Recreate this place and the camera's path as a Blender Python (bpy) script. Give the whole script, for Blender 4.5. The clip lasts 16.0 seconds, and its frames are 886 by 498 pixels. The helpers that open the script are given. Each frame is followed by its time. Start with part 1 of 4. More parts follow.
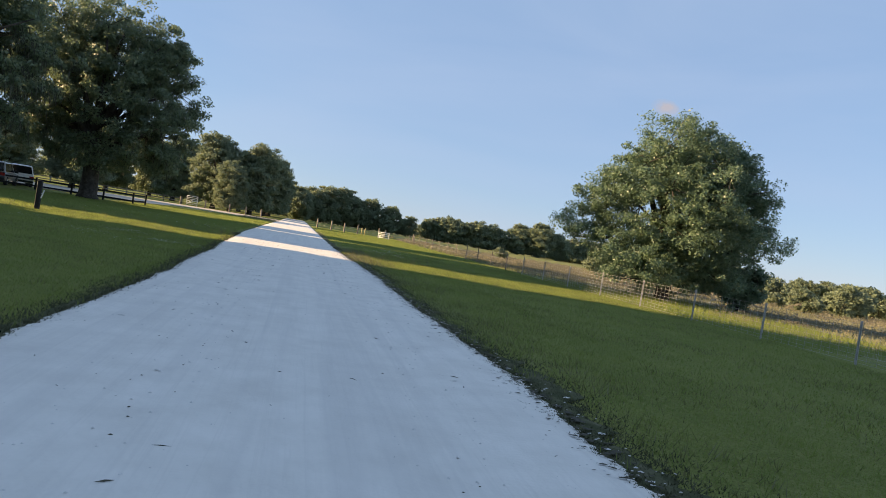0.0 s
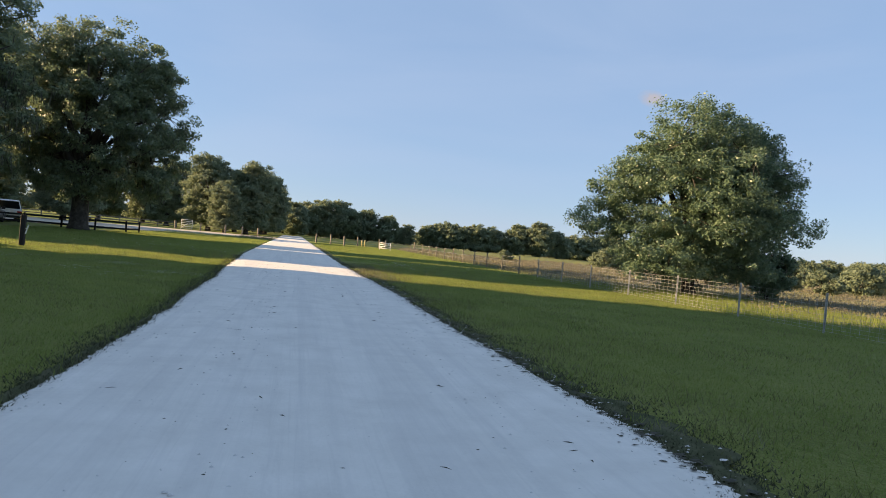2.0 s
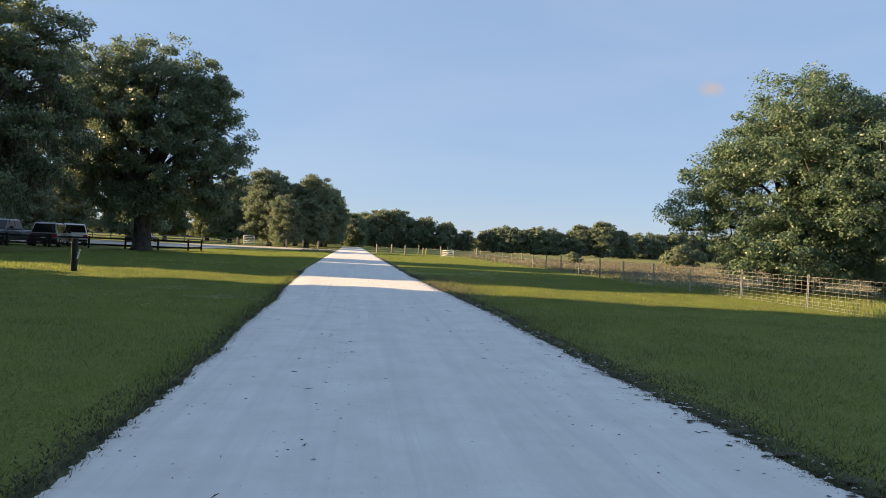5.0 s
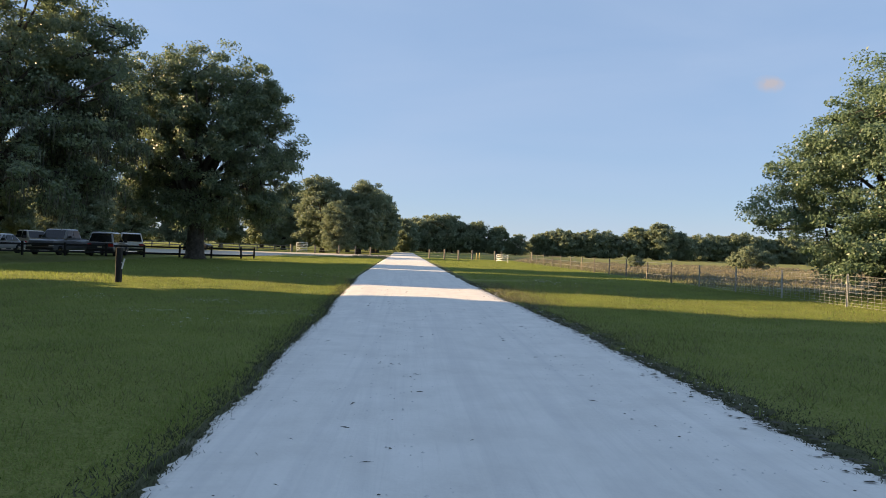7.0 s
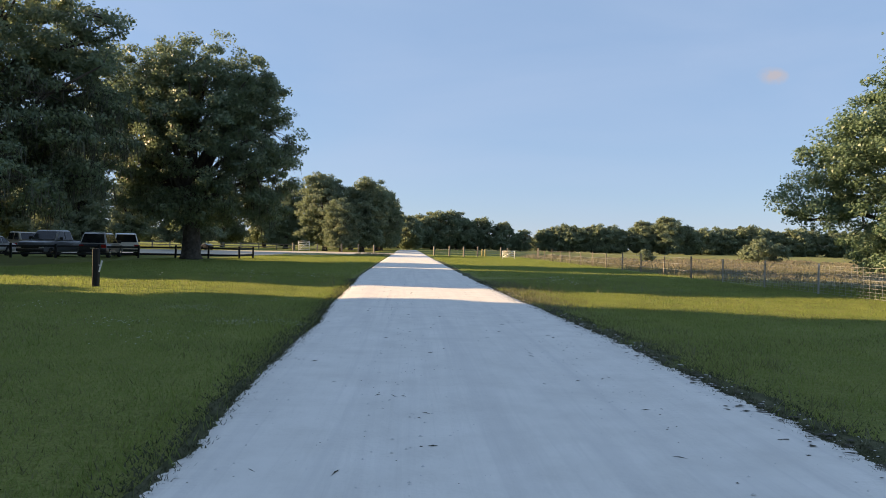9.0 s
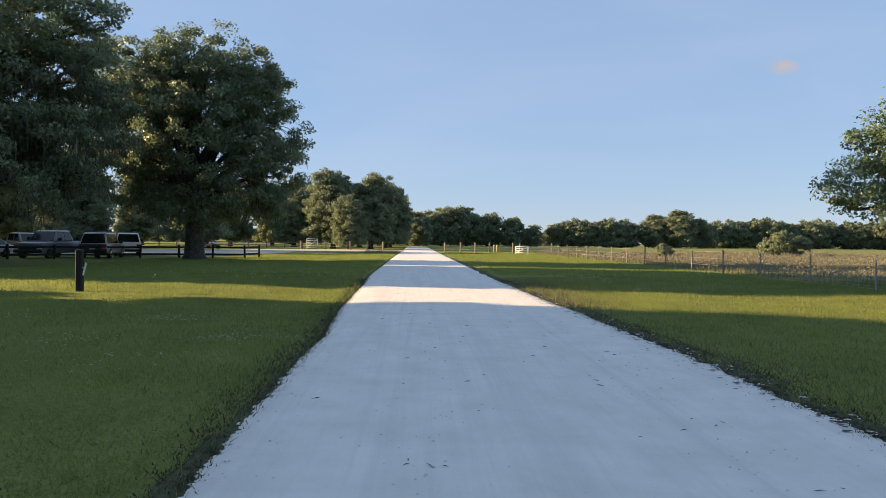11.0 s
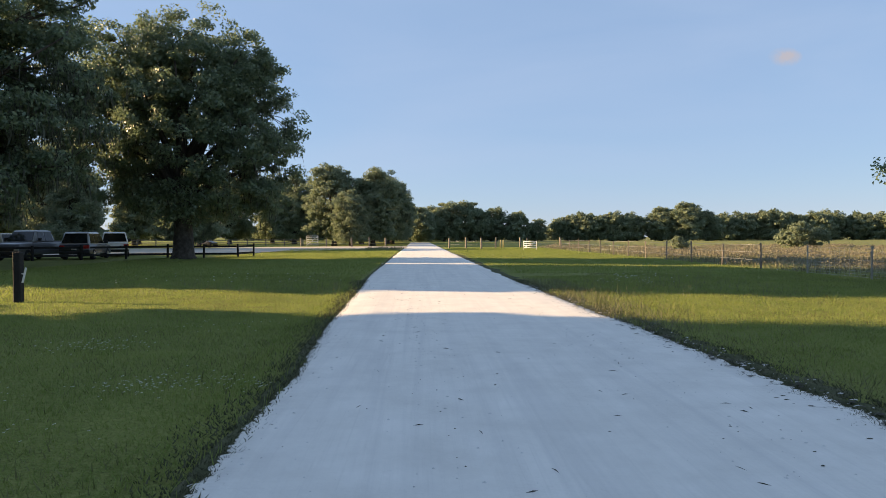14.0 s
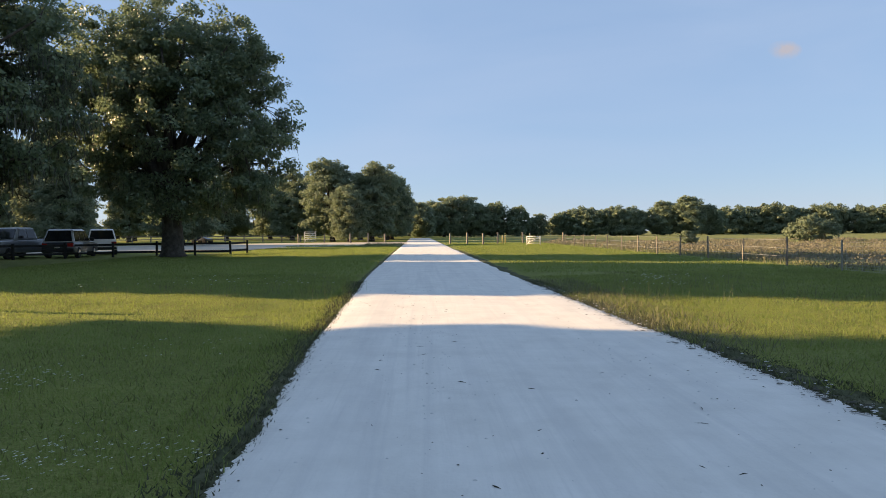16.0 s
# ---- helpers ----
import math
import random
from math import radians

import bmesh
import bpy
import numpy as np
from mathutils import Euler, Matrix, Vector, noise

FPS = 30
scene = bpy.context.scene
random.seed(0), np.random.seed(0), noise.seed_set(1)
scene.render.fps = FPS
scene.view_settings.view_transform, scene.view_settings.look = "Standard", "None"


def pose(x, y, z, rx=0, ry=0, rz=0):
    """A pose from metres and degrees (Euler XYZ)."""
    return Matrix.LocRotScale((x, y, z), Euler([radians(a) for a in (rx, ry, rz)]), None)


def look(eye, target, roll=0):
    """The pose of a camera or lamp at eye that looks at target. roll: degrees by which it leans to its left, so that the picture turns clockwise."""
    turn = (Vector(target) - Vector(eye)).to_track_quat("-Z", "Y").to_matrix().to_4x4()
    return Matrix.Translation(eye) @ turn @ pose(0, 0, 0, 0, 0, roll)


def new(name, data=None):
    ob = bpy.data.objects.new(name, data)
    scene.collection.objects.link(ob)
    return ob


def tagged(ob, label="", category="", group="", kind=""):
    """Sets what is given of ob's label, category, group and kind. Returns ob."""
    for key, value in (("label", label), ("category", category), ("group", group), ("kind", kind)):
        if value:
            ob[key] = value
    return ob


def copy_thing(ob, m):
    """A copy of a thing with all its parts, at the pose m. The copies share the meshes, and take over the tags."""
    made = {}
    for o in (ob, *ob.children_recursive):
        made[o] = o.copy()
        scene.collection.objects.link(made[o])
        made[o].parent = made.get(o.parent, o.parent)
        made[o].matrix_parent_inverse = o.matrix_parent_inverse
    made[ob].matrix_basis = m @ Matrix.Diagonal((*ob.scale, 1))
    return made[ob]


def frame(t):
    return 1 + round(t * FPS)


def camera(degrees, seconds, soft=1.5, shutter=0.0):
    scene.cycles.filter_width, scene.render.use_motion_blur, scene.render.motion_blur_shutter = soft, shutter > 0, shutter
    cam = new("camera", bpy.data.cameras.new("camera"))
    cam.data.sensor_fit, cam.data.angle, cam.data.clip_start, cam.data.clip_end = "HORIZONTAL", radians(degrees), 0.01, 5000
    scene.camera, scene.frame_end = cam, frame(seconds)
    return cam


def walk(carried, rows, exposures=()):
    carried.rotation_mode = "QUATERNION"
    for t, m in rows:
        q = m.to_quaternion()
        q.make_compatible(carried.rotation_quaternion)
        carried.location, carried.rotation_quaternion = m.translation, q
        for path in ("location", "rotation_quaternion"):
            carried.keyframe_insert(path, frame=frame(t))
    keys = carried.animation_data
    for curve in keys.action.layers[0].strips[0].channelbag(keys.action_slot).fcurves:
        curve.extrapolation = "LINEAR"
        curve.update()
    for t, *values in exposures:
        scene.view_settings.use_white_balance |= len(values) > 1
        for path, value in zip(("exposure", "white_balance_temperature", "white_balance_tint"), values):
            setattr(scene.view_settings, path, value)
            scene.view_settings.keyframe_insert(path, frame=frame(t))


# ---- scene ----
cam = camera(68.88, 16.0, 0.8)
EXPO, KELVIN = 1.4, 7250.0
PATH = [
    (0.0, pose(0.000, -0.000, 1.490, 89.05, -9.32, -12.37)),
    (0.5, pose(-0.088, 0.525, 1.497, 89.13, -8.11, -14.30)),
    (1.0, pose(-0.211, 0.996, 1.485, 89.20, -6.94, -14.68)),
    (1.5, pose(-0.285, 1.485, 1.501, 89.59, -6.12, -13.99)),
    (2.0, pose(-0.391, 1.960, 1.507, 89.58, -5.29, -12.68)),
    (2.5, pose(-0.412, 2.477, 1.506, 89.67, -4.56, -12.00)),
    (3.0, pose(-0.497, 2.963, 1.509, 89.72, -4.10, -12.02)),
    (3.5, pose(-0.517, 3.473, 1.487, 89.69, -3.82, -11.90)),
    (4.0, pose(-0.581, 3.973, 1.491, 89.69, -3.50, -11.51)),
    (4.5, pose(-0.635, 4.463, 1.502, 89.66, -3.03, -9.69)),
    (7.0, pose(-0.851, 6.998, 1.520, 89.94, -2.03, -3.14)),
    (7.5, pose(-0.876, 7.486, 1.514, 89.94, -1.83, -3.03)),
    (8.0, pose(-0.843, 7.983, 1.507, 89.78, -1.58, -3.13)),
    (10.5, pose(-1.009, 10.466, 1.493, 89.53, -0.73, -2.18)),
    (11.0, pose(-1.083, 11.006, 1.494, 89.31, -0.62, -2.04)),
    (11.5, pose(-1.117, 11.531, 1.503, 89.40, -0.56, -1.69)),
    (12.0, pose(-1.202, 12.030, 1.503, 89.37, -0.41, -1.38)),
    (12.5, pose(-1.176, 12.544, 1.496, 89.20, -0.44, -1.36)),
    (13.0, pose(-1.202, 13.070, 1.503, 89.22, -0.26, -1.43)),
    (13.5, pose(-1.186, 13.568, 1.483, 89.11, -0.07, -1.63)),
    (14.0, pose(-1.190, 14.082, 1.486, 88.92, 0.10, -1.80)),
    (14.5, pose(-1.175, 14.569, 1.478, 88.60, 0.16, -2.22)),
    (15.0, pose(-1.176, 15.072, 1.486, 88.40, 0.12, -2.30)),
    (15.5, pose(-1.262, 15.570, 1.505, 88.29, 0.23, -2.11)),
    (16.0, pose(-1.278, 16.096, 1.522, 88.49, 0.36, -1.85)),
]
walk(cam, PATH, [(0.0, EXPO, KELVIN, 16.0), (16.0, EXPO, KELVIN, 16.0)])

# ---- world and sun ----
SUN_ELEV, SUN_AZ = radians(16.0), radians(-78.0)  # azimuth clockwise from +y: low sun over the meadow's west side
world = bpy.data.worlds.new("sky")
scene.world = world
world.use_nodes = True
wn = world.node_tree.nodes
sky = wn.new("ShaderNodeTexSky")
sky.sky_type, sky.sun_disc = "NISHITA", False
sky.sun_elevation, sky.sun_rotation = SUN_ELEV, SUN_AZ
sky.air_density, sky.dust_density, sky.ozone_density = 1.0, 0.0, 3.0
wn["Background"].inputs["Strength"].default_value = 0.094
# faint veils of high cirrus
wl = world.node_tree.links.new
wc = wn.new("ShaderNodeTexCoord")
wm = wn.new("ShaderNodeMapping")
wm.inputs["Scale"].default_value, wm.inputs["Rotation"].default_value = (1.2, 1.2, 5.0), (0.0, 0.35, 0.5)
wz = wn.new("ShaderNodeTexNoise")
wz.inputs["Scale"].default_value, wz.inputs["Detail"].default_value, wz.inputs["Distortion"].default_value = 1.6, 5, 0.4
wr = wn.new("ShaderNodeMapRange")
wr.inputs[1].default_value, wr.inputs[2].default_value, wr.inputs[4].default_value = 0.42, 0.78, 0.4
wx = wn.new("ShaderNodeMix")
wx.data_type = "RGBA"
wx.inputs[7].default_value = (4.2, 4.6, 5.2, 1)
wl(wc.outputs["Generated"], wm.inputs["Vector"])
wl(wm.outputs["Vector"], wz.inputs["Vector"])
wl(wz.outputs["Fac"], wr.inputs[0])
wl(wr.outputs[0], wx.inputs[0])
wl(sky.outputs["Color"], wx.inputs[6])
# even blue veil of clear evening air
wv = wn.new("ShaderNodeMix")
wv.data_type = "RGBA"
wv.inputs[0].default_value, wv.inputs[7].default_value = 0.78, (1.15, 1.9, 3.12, 1)
wl(wx.outputs[2], wv.inputs[6])
wl(wv.outputs[2], wn["Background"].inputs["Color"])
sun_data = bpy.data.lights.new("sun", "SUN")
sun_data.energy, sun_data.angle, sun_data.color = 4.8, radians(0.6), (1.0, 0.75, 0.44)
sun = new("sun", sun_data)
sun_dir = Vector((math.cos(SUN_ELEV) * math.sin(SUN_AZ), math.cos(SUN_ELEV) * math.cos(SUN_AZ), math.sin(SUN_ELEV)))
sun.matrix_world = look(sun_dir * 100, (0, 0, 0))

# ---- materials ----
def material(name, colors, rough=0.8, scale=4.0, detail=6.0, bump=0.0, bump_scale=40.0, metal=0.0, spec=0.3,
             island=0.0, translucent=0.0, obj=0.0, coat=0.0):
    """Noise-mixed colours, grain bump; island / obj: share of the variation that goes by leaf or by object."""
    m = bpy.data.materials.new(name)
    m.use_nodes = True
    nt = m.node_tree
    b = nt.nodes["Principled BSDF"]
    link = nt.links.new
    co = nt.nodes.new("ShaderNodeTexCoord")
    no = nt.nodes.new("ShaderNodeTexNoise")
    no.inputs["Scale"].default_value, no.inputs["Detail"].default_value = scale, detail
    no.inputs["Roughness"].default_value = 0.65
    link(co.outputs["Object"], no.inputs["Vector"])
    fac = no.outputs["Fac"]
    if island or obj:
        src = nt.nodes.new("ShaderNodeNewGeometry").outputs["Random Per Island"] if island else nt.nodes.new("ShaderNodeObjectInfo").outputs["Random"]
        mx = nt.nodes.new("ShaderNodeMix")
        mx.inputs[0].default_value = island or obj
        link(fac, mx.inputs[2])
        link(src, mx.inputs[3])
        fac = mx.outputs[0]
    ramp = nt.nodes.new("ShaderNodeValToRGB")
    el = ramp.color_ramp.elements
    n = len(colors)
    lo, hi = (0.08, 0.92) if island or obj else (0.3, 0.7)
    el[0].position, el[1].position = lo, hi
    el[0].color, el[1].color = (*colors[0], 1), (*colors[-1], 1)
    for i in range(1, n - 1):
        e = el.new(lo + (hi - lo) * i / (n - 1))
        e.color = (*colors[i], 1)
    link(fac, ramp.inputs[0])
    link(ramp.outputs[0], b.inputs["Base Color"])
    b.inputs["Roughness"].default_value, b.inputs["Metallic"].default_value = rough, metal
    b.inputs["Specular IOR Level"].default_value = spec
    b.inputs["Coat Weight"].default_value = coat
    if bump:
        n2 = nt.nodes.new("ShaderNodeTexNoise")
        n2.inputs["Scale"].default_value, n2.inputs["Detail"].default_value = bump_scale, 8
        link(co.outputs["Object"], n2.inputs["Vector"])
        bp = nt.nodes.new("ShaderNodeBump")
        bp.inputs["Strength"].default_value, bp.inputs["Distance"].default_value = bump, 0.02
        link(n2.outputs["Fac"], bp.inputs["Height"])
        link(bp.outputs["Normal"], b.inputs["Normal"])
    if translucent:
        tr = nt.nodes.new("ShaderNodeBsdfTranslucent")
        link(ramp.outputs[0], tr.inputs["Color"])
        ms = nt.nodes.new("ShaderNodeMixShader")
        ms.inputs[0].default_value = translucent
        link(b.outputs[0], ms.inputs[1])
        link(tr.outputs[0], ms.inputs[2])
        link(ms.outputs[0], nt.nodes["Material Output"].inputs["Surface"])
    return m


OAK_LEAF = material("oak_leaf", [(0.11, 0.155, 0.10), (0.165, 0.225, 0.13), (0.25, 0.30, 0.14)], 0.45, 0.25, 3, island=0.45, translucent=0.45, spec=0.6)
# paler leaf for the distant rows: the haze of distance is put into the colour
HAZED_LEAF = material("hazed_leaf", [(0.15, 0.19, 0.12), (0.20, 0.25, 0.15), (0.25, 0.295, 0.165)], 0.6, 0.2, 3, island=0.35, translucent=0.4, spec=0.5)
ELM_LEAF = material("pale_leaf", [(0.095, 0.155, 0.095), (0.145, 0.22, 0.13), (0.205, 0.285, 0.15)], 0.42, 0.35, 3, island=0.5, translucent=0.42, spec=0.55)
MOSS = material("hanging_moss", [(0.06, 0.065, 0.05), (0.12, 0.125, 0.095)], 0.95, 2, 4, island=0.5, translucent=0.15)
BARK = material("bark", [(0.03, 0.025, 0.02), (0.065, 0.056, 0.046), (0.11, 0.10, 0.085)], 0.95, 3, 8, bump=0.8, bump_scale=14)
GRASS = material("grass_blade", [(0.12, 0.175, 0.045), (0.22, 0.275, 0.07), (0.36, 0.37, 0.115)], 0.6, 0.8, 7, island=0.2, translucent=0.5)
DRY = material("dry_grass", [(0.10, 0.12, 0.05), (0.18, 0.18, 0.10), (0.28, 0.26, 0.175)], 0.85, 0.5, 5, island=0.6, translucent=0.2)
WEED = material("olive_weed", [(0.10, 0.115, 0.04), (0.16, 0.17, 0.065), (0.25, 0.235, 0.11)], 0.75, 0.6, 5, island=0.3, translucent=0.25)
TURF = material("worn_turf", [(0.055, 0.062, 0.036), (0.085, 0.09, 0.052), (0.135, 0.13, 0.085)], 0.85, 1.2, 7, island=0.35, translucent=0.15, spec=0.1)
BRUSH = material("brown_brush", [(0.17, 0.17, 0.11), (0.22, 0.205, 0.145), (0.25, 0.225, 0.17), (0.21, 0.22, 0.12)], 0.95, 0.15, 6, island=0.15, translucent=0.25, spec=0.1)
PETAL = material("white_petal", [(0.7, 0.7, 0.66), (0.85, 0.85, 0.8)], 0.6, 20, 2, translucent=0.3)
BLACK_WOOD = material("black_wood", [(0.009, 0.009, 0.009), (0.02, 0.02, 0.019)], 0.75, 6, 8, bump=0.5, bump_scale=30)
GREY_WOOD = material("grey_wood", [(0.10, 0.085, 0.07), (0.22, 0.19, 0.16), (0.33, 0.29, 0.24)], 0.9, 5, 8, bump=0.6, bump_scale=30)
DARK_POST = material("dark_weathered_wood", [(0.03, 0.026, 0.022), (0.075, 0.065, 0.055)], 0.9, 6, 8, bump=0.5, bump_scale=30)
GALV = material("galvanised_steel", [(0.3, 0.3, 0.29), (0.48, 0.48, 0.46)], 0.5, 10, 4, metal=0.4)
WHITE_PAINT = material("white_paint", [(0.62, 0.61, 0.57), (0.8, 0.79, 0.76)], 0.5, 6, 6)
# pale yellowish posts, with the low sun's tone put into the colour
LIT_POST = material("lit_post_yellow", [(0.42, 0.34, 0.14), (0.55, 0.45, 0.2)], 0.5, 6, 6)
STONE_DARK = material("dark_litter", [(0.04, 0.04, 0.03), (0.085, 0.08, 0.06)], 0.95, 12, 4, island=0.5)
STONE_PALE = material("pale_limestone", [(0.5, 0.49, 0.47), (0.74, 0.72, 0.69)], 0.9, 12, 4, island=0.5)

# ---- mesh helpers ----
def mesh_from(name, verts, faces, mat=None, smooth=False):
    me = bpy.data.meshes.new(name)
    me.from_pydata([tuple(v) for v in verts], [], [tuple(f) for f in faces])
    if mat:
        me.materials.append(mat)
    if smooth:
        me.polygons.foreach_set("use_smooth", [True] * len(me.polygons))
    me.update()
    return me


def soup(name, polys, mat):
    """A mesh of loose polygons: an array of n polygons by k corners by 3."""
    n, k, _ = polys.shape
    me = bpy.data.meshes.new(name)
    me.vertices.add(n * k)
    me.vertices.foreach_set("co", polys.astype(np.float32).ravel())
    me.loops.add(n * k)
    me.loops.foreach_set("vertex_index", np.arange(n * k, dtype=np.int32))
    me.polygons.add(n)
    me.polygons.foreach_set("loop_start", np.arange(0, n * k, k, dtype=np.int32))
    me.update(calc_edges=True)
    me.materials.append(mat)
    return me


def part(name, data, parent, label=""):
    ob = new(name, data)
    ob.parent = parent
    if label:
        tagged(ob, label)
    return ob


def thing(name, label, category, m, group="", kind=""):
    ob = new(name)
    ob.matrix_basis = m
    ob.empty_display_size = 0.2
    return tagged(ob, label, category, group, kind)


def bm_mesh(name, bm, mat, smooth=False):
    me = bpy.data.meshes.new(name)
    bmesh.ops.recalc_face_normals(bm, faces=bm.faces)
    bm.to_mesh(me)
    bm.free()
    me.materials.append(mat)
    if smooth:
        me.polygons.foreach_set("use_smooth", [True] * len(me.polygons))
    return me


def add_box(bm, x0, x1, y0, y1, z0, z1, bevel=0.0, m=None):
    r = bmesh.ops.create_cube(bm, size=1.0)
    vs = r["verts"]
    for v in vs:
        v.co = Vector(((x0 + x1) / 2 + v.co.x * (x1 - x0), (y0 + y1) / 2 + v.co.y * (y1 - y0), (z0 + z1) / 2 + v.co.z * (z1 - z0)))
    if bevel:
        es = list({e for v in vs for e in v.link_edges})
        g = bmesh.ops.bevel(bm, geom=es, offset=bevel, segments=1, affect="EDGES")
        vs = list({v for f in g["faces"] for v in f.verts} | {v for v in vs if v.is_valid})
    if m:
        bmesh.ops.transform(bm, matrix=m, verts=vs)
    return vs


def tube_arrays(points, radii, sides, base):
    """Vertices and faces of a tapered tube through points; face indices begin at base."""
    pts = [Vector(p) for p in points]
    vs, fs = [], []
    for i, p in enumerate(pts):
        d = (pts[min(i + 1, len(pts) - 1)] - pts[max(i - 1, 0)]).normalized()
        side = d.cross(Vector((0.3, 1, 0.1))).normalized()
        up = d.cross(side)
        for k in range(sides):
            a = 2 * math.pi * k / sides
            vs.append(p + (side * math.cos(a) + up * math.sin(a)) * radii[i])
    for i in range(len(pts) - 1):
        for k in range(sides):
            a, b = base + i * sides + k, base + i * sides + (k + 1) % sides
            fs.append((a, b, b + sides, a + sides))
    fs.append(tuple(base + k for k in range(sides))[::-1])
    fs.append(tuple(base + (len(pts) - 1) * sides + k for k in range(sides)))
    return vs, fs


def tubes(name, specs, mat, sides=6, smooth=True):
    vs, fs = [], []
    for pts, radii in specs:
        v, f = tube_arrays(pts, radii, sides, len(vs))
        vs += v
        fs += f
    return mesh_from(name, vs, fs, mat, smooth)


# ---- ground, road and lane ----
def road_left(y):
    return float(np.interp(y, [0, 7, 9.5, 13.7, 15.5, 18, 21.4, 24, 26, 32.5, 38, 62, 100, 250, 400], [-2.5, -2.48, -2.44, -2.42, -2.54, -2.58, -2.62, -2.78, -2.86, -3.03, -3.22, -3.42, -3.6, -5.0, -6.5]))


def road_right(y):
    return float(np.interp(y, [0, 4, 7, 9, 12, 15, 20, 24, 26, 38, 62, 100, 250, 400], [2.62, 2.62, 2.72, 2.66, 2.55, 2.5, 2.46, 2.33, 2.22, 1.85, 1.6, 1.3, 0.0, -1.5]))


def ground_z(x, y):
    inside = road_left(y) - 0.4 < x < road_right(y) + 0.4
    z = 0.035 * noise.noise((x * 0.35, y * 0.35, 3.0)) + 0.02 * noise.noise((x * 1.3, y * 1.3, 7.0))
    return -0.03 if inside else z * min(1.0, 8 / (1 + abs(x)) + 0.4)


def ground_material():
    m = bpy.data.materials.new("meadow_ground")
    m.use_nodes = True
    nt = m.node_tree
    link, b = nt.links.new, nt.nodes["Principled BSDF"]
    b.inputs["Roughness"].default_value, b.inputs["Specular IOR Level"].default_value = 0.95, 0.1
    co = nt.nodes.new("ShaderNodeTexCoord").outputs["Object"]

    def noise_fac(scale, lo, hi, detail=6):
        n = nt.nodes.new("ShaderNodeTexNoise")
        n.inputs["Scale"].default_value, n.inputs["Detail"].default_value = scale, detail
        n.inputs["Roughness"].default_value = 0.7
        link(co, n.inputs["Vector"])
        r = nt.nodes.new("ShaderNodeMapRange")
        r.inputs[1].default_value, r.inputs[2].default_value = lo, hi
        link(n.outputs["Fac"], r.inputs[0])
        return r.outputs[0]

    def mix(fac, a, c):
        x = nt.nodes.new("ShaderNodeMix")
        x.data_type = "RGBA"
        link(fac, x.inputs[0])
        for sock, v in ((x.inputs[6], a), (x.inputs[7], c)):
            if isinstance(v, tuple):
                sock.default_value = (*v, 1)
            else:
                link(v, sock)
        return x.outputs[2]

    green = mix(noise_fac(0.5, 0.35, 0.7), (0.13, 0.165, 0.04), (0.22, 0.245, 0.065))
    green = mix(noise_fac(9.0, 0.35, 0.7), green, (0.23, 0.235, 0.075))
    green = mix(noise_fac(40.0, 0.5, 0.75), green, (0.06, 0.085, 0.022))
    dry = mix(noise_fac(0.12, 0.4, 0.65), (0.24, 0.22, 0.14), (0.19, 0.215, 0.09))
    dry = mix(noise_fac(6.0, 0.35, 0.7), dry, (0.31, 0.27, 0.195))
    # rough pasture beyond the wire fence
    sep = nt.nodes.new("ShaderNodeSeparateXYZ")
    link(co, sep.inputs[0])
    r = nt.nodes.new("ShaderNodeMapRange")
    r.inputs[1].default_value, r.inputs[2].default_value = 15.5, 22.0
    link(sep.outputs["X"], r.inputs[0])
    far = nt.nodes.new("ShaderNodeMapRange")
    far.inputs[1].default_value, far.inputs[2].default_value, far.inputs[3].default_value, far.inputs[4].default_value = 80.0, 115.0, 1.0, 0.25
    link(sep.outputs["Y"], far.inputs[0])
    both = nt.nodes.new("ShaderNodeMath")
    both.operation = "MULTIPLY"
    link(r.outputs[0], both.inputs[0])
    link(far.outputs[0], both.inputs[1])
    link(mix(both.outputs[0], green, dry), b.inputs["Base Color"])
    n2 = nt.nodes.new("ShaderNodeTexNoise")
    n2.inputs["Scale"].default_value, n2.inputs["Detail"].default_value = 18, 8
    link(co, n2.inputs["Vector"])
    bp = nt.nodes.new("ShaderNodeBump")
    bp.inputs["Strength"].default_value, bp.inputs["Distance"].default_value = 0.9, 0.08
    link(n2.outputs["Fac"], bp.inputs["Height"])
    link(bp.outputs["Normal"], b.inputs["Normal"])
    return m


def ground_sheet():
    xs = np.concatenate([[-2500, -900, -400, -200, -120, -80, -55], np.arange(-40, -16, 3), np.arange(-16, 18, 0.5), np.arange(18, 45, 3), [55, 80, 120, 200, 400, 900, 2500]])
    ys = np.concatenate([[-2500, -900, -300, -100, -50, -25, -12], np.arange(-6, 45, 0.5), np.arange(45, 120, 3), [130, 160, 200, 260, 340, 450, 700, 1200, 2500]])
    vs = [(x, y, ground_z(x, y) if -60 < x < 60 and -20 < y < 130 else (-0.03 if road_left(y) - 1 < x < road_right(y) + 1 else 0.0)) for y in ys for x in xs]
    w = len(xs)
    fs = [(j * w + i, j * w + i + 1, (j + 1) * w + i + 1, (j + 1) * w + i) for j in range(len(ys) - 1) for i in range(w - 1)]
    tagged(new("ground", mesh_from("ground", vs, fs, ground_material(), True)), "mown grass verges and rough pasture, flat and green", "ground", kind="structure")


def ragged(y, side):
    """How far the road's crust reaches past its mean edge."""
    s = 11.0 if side < 0 else 37.0
    return 0.08 * noise.noise((s, y * 0.5, 0)) + 0.05 * noise.noise((s, y * 2.6, 5)) + 0.045 * noise.noise((s, y * 7.0, 9)) + 0.06 * noise.noise((s, y * 19.0, 2)) + 0.05 * noise.noise((s, y * 37.0, 6))


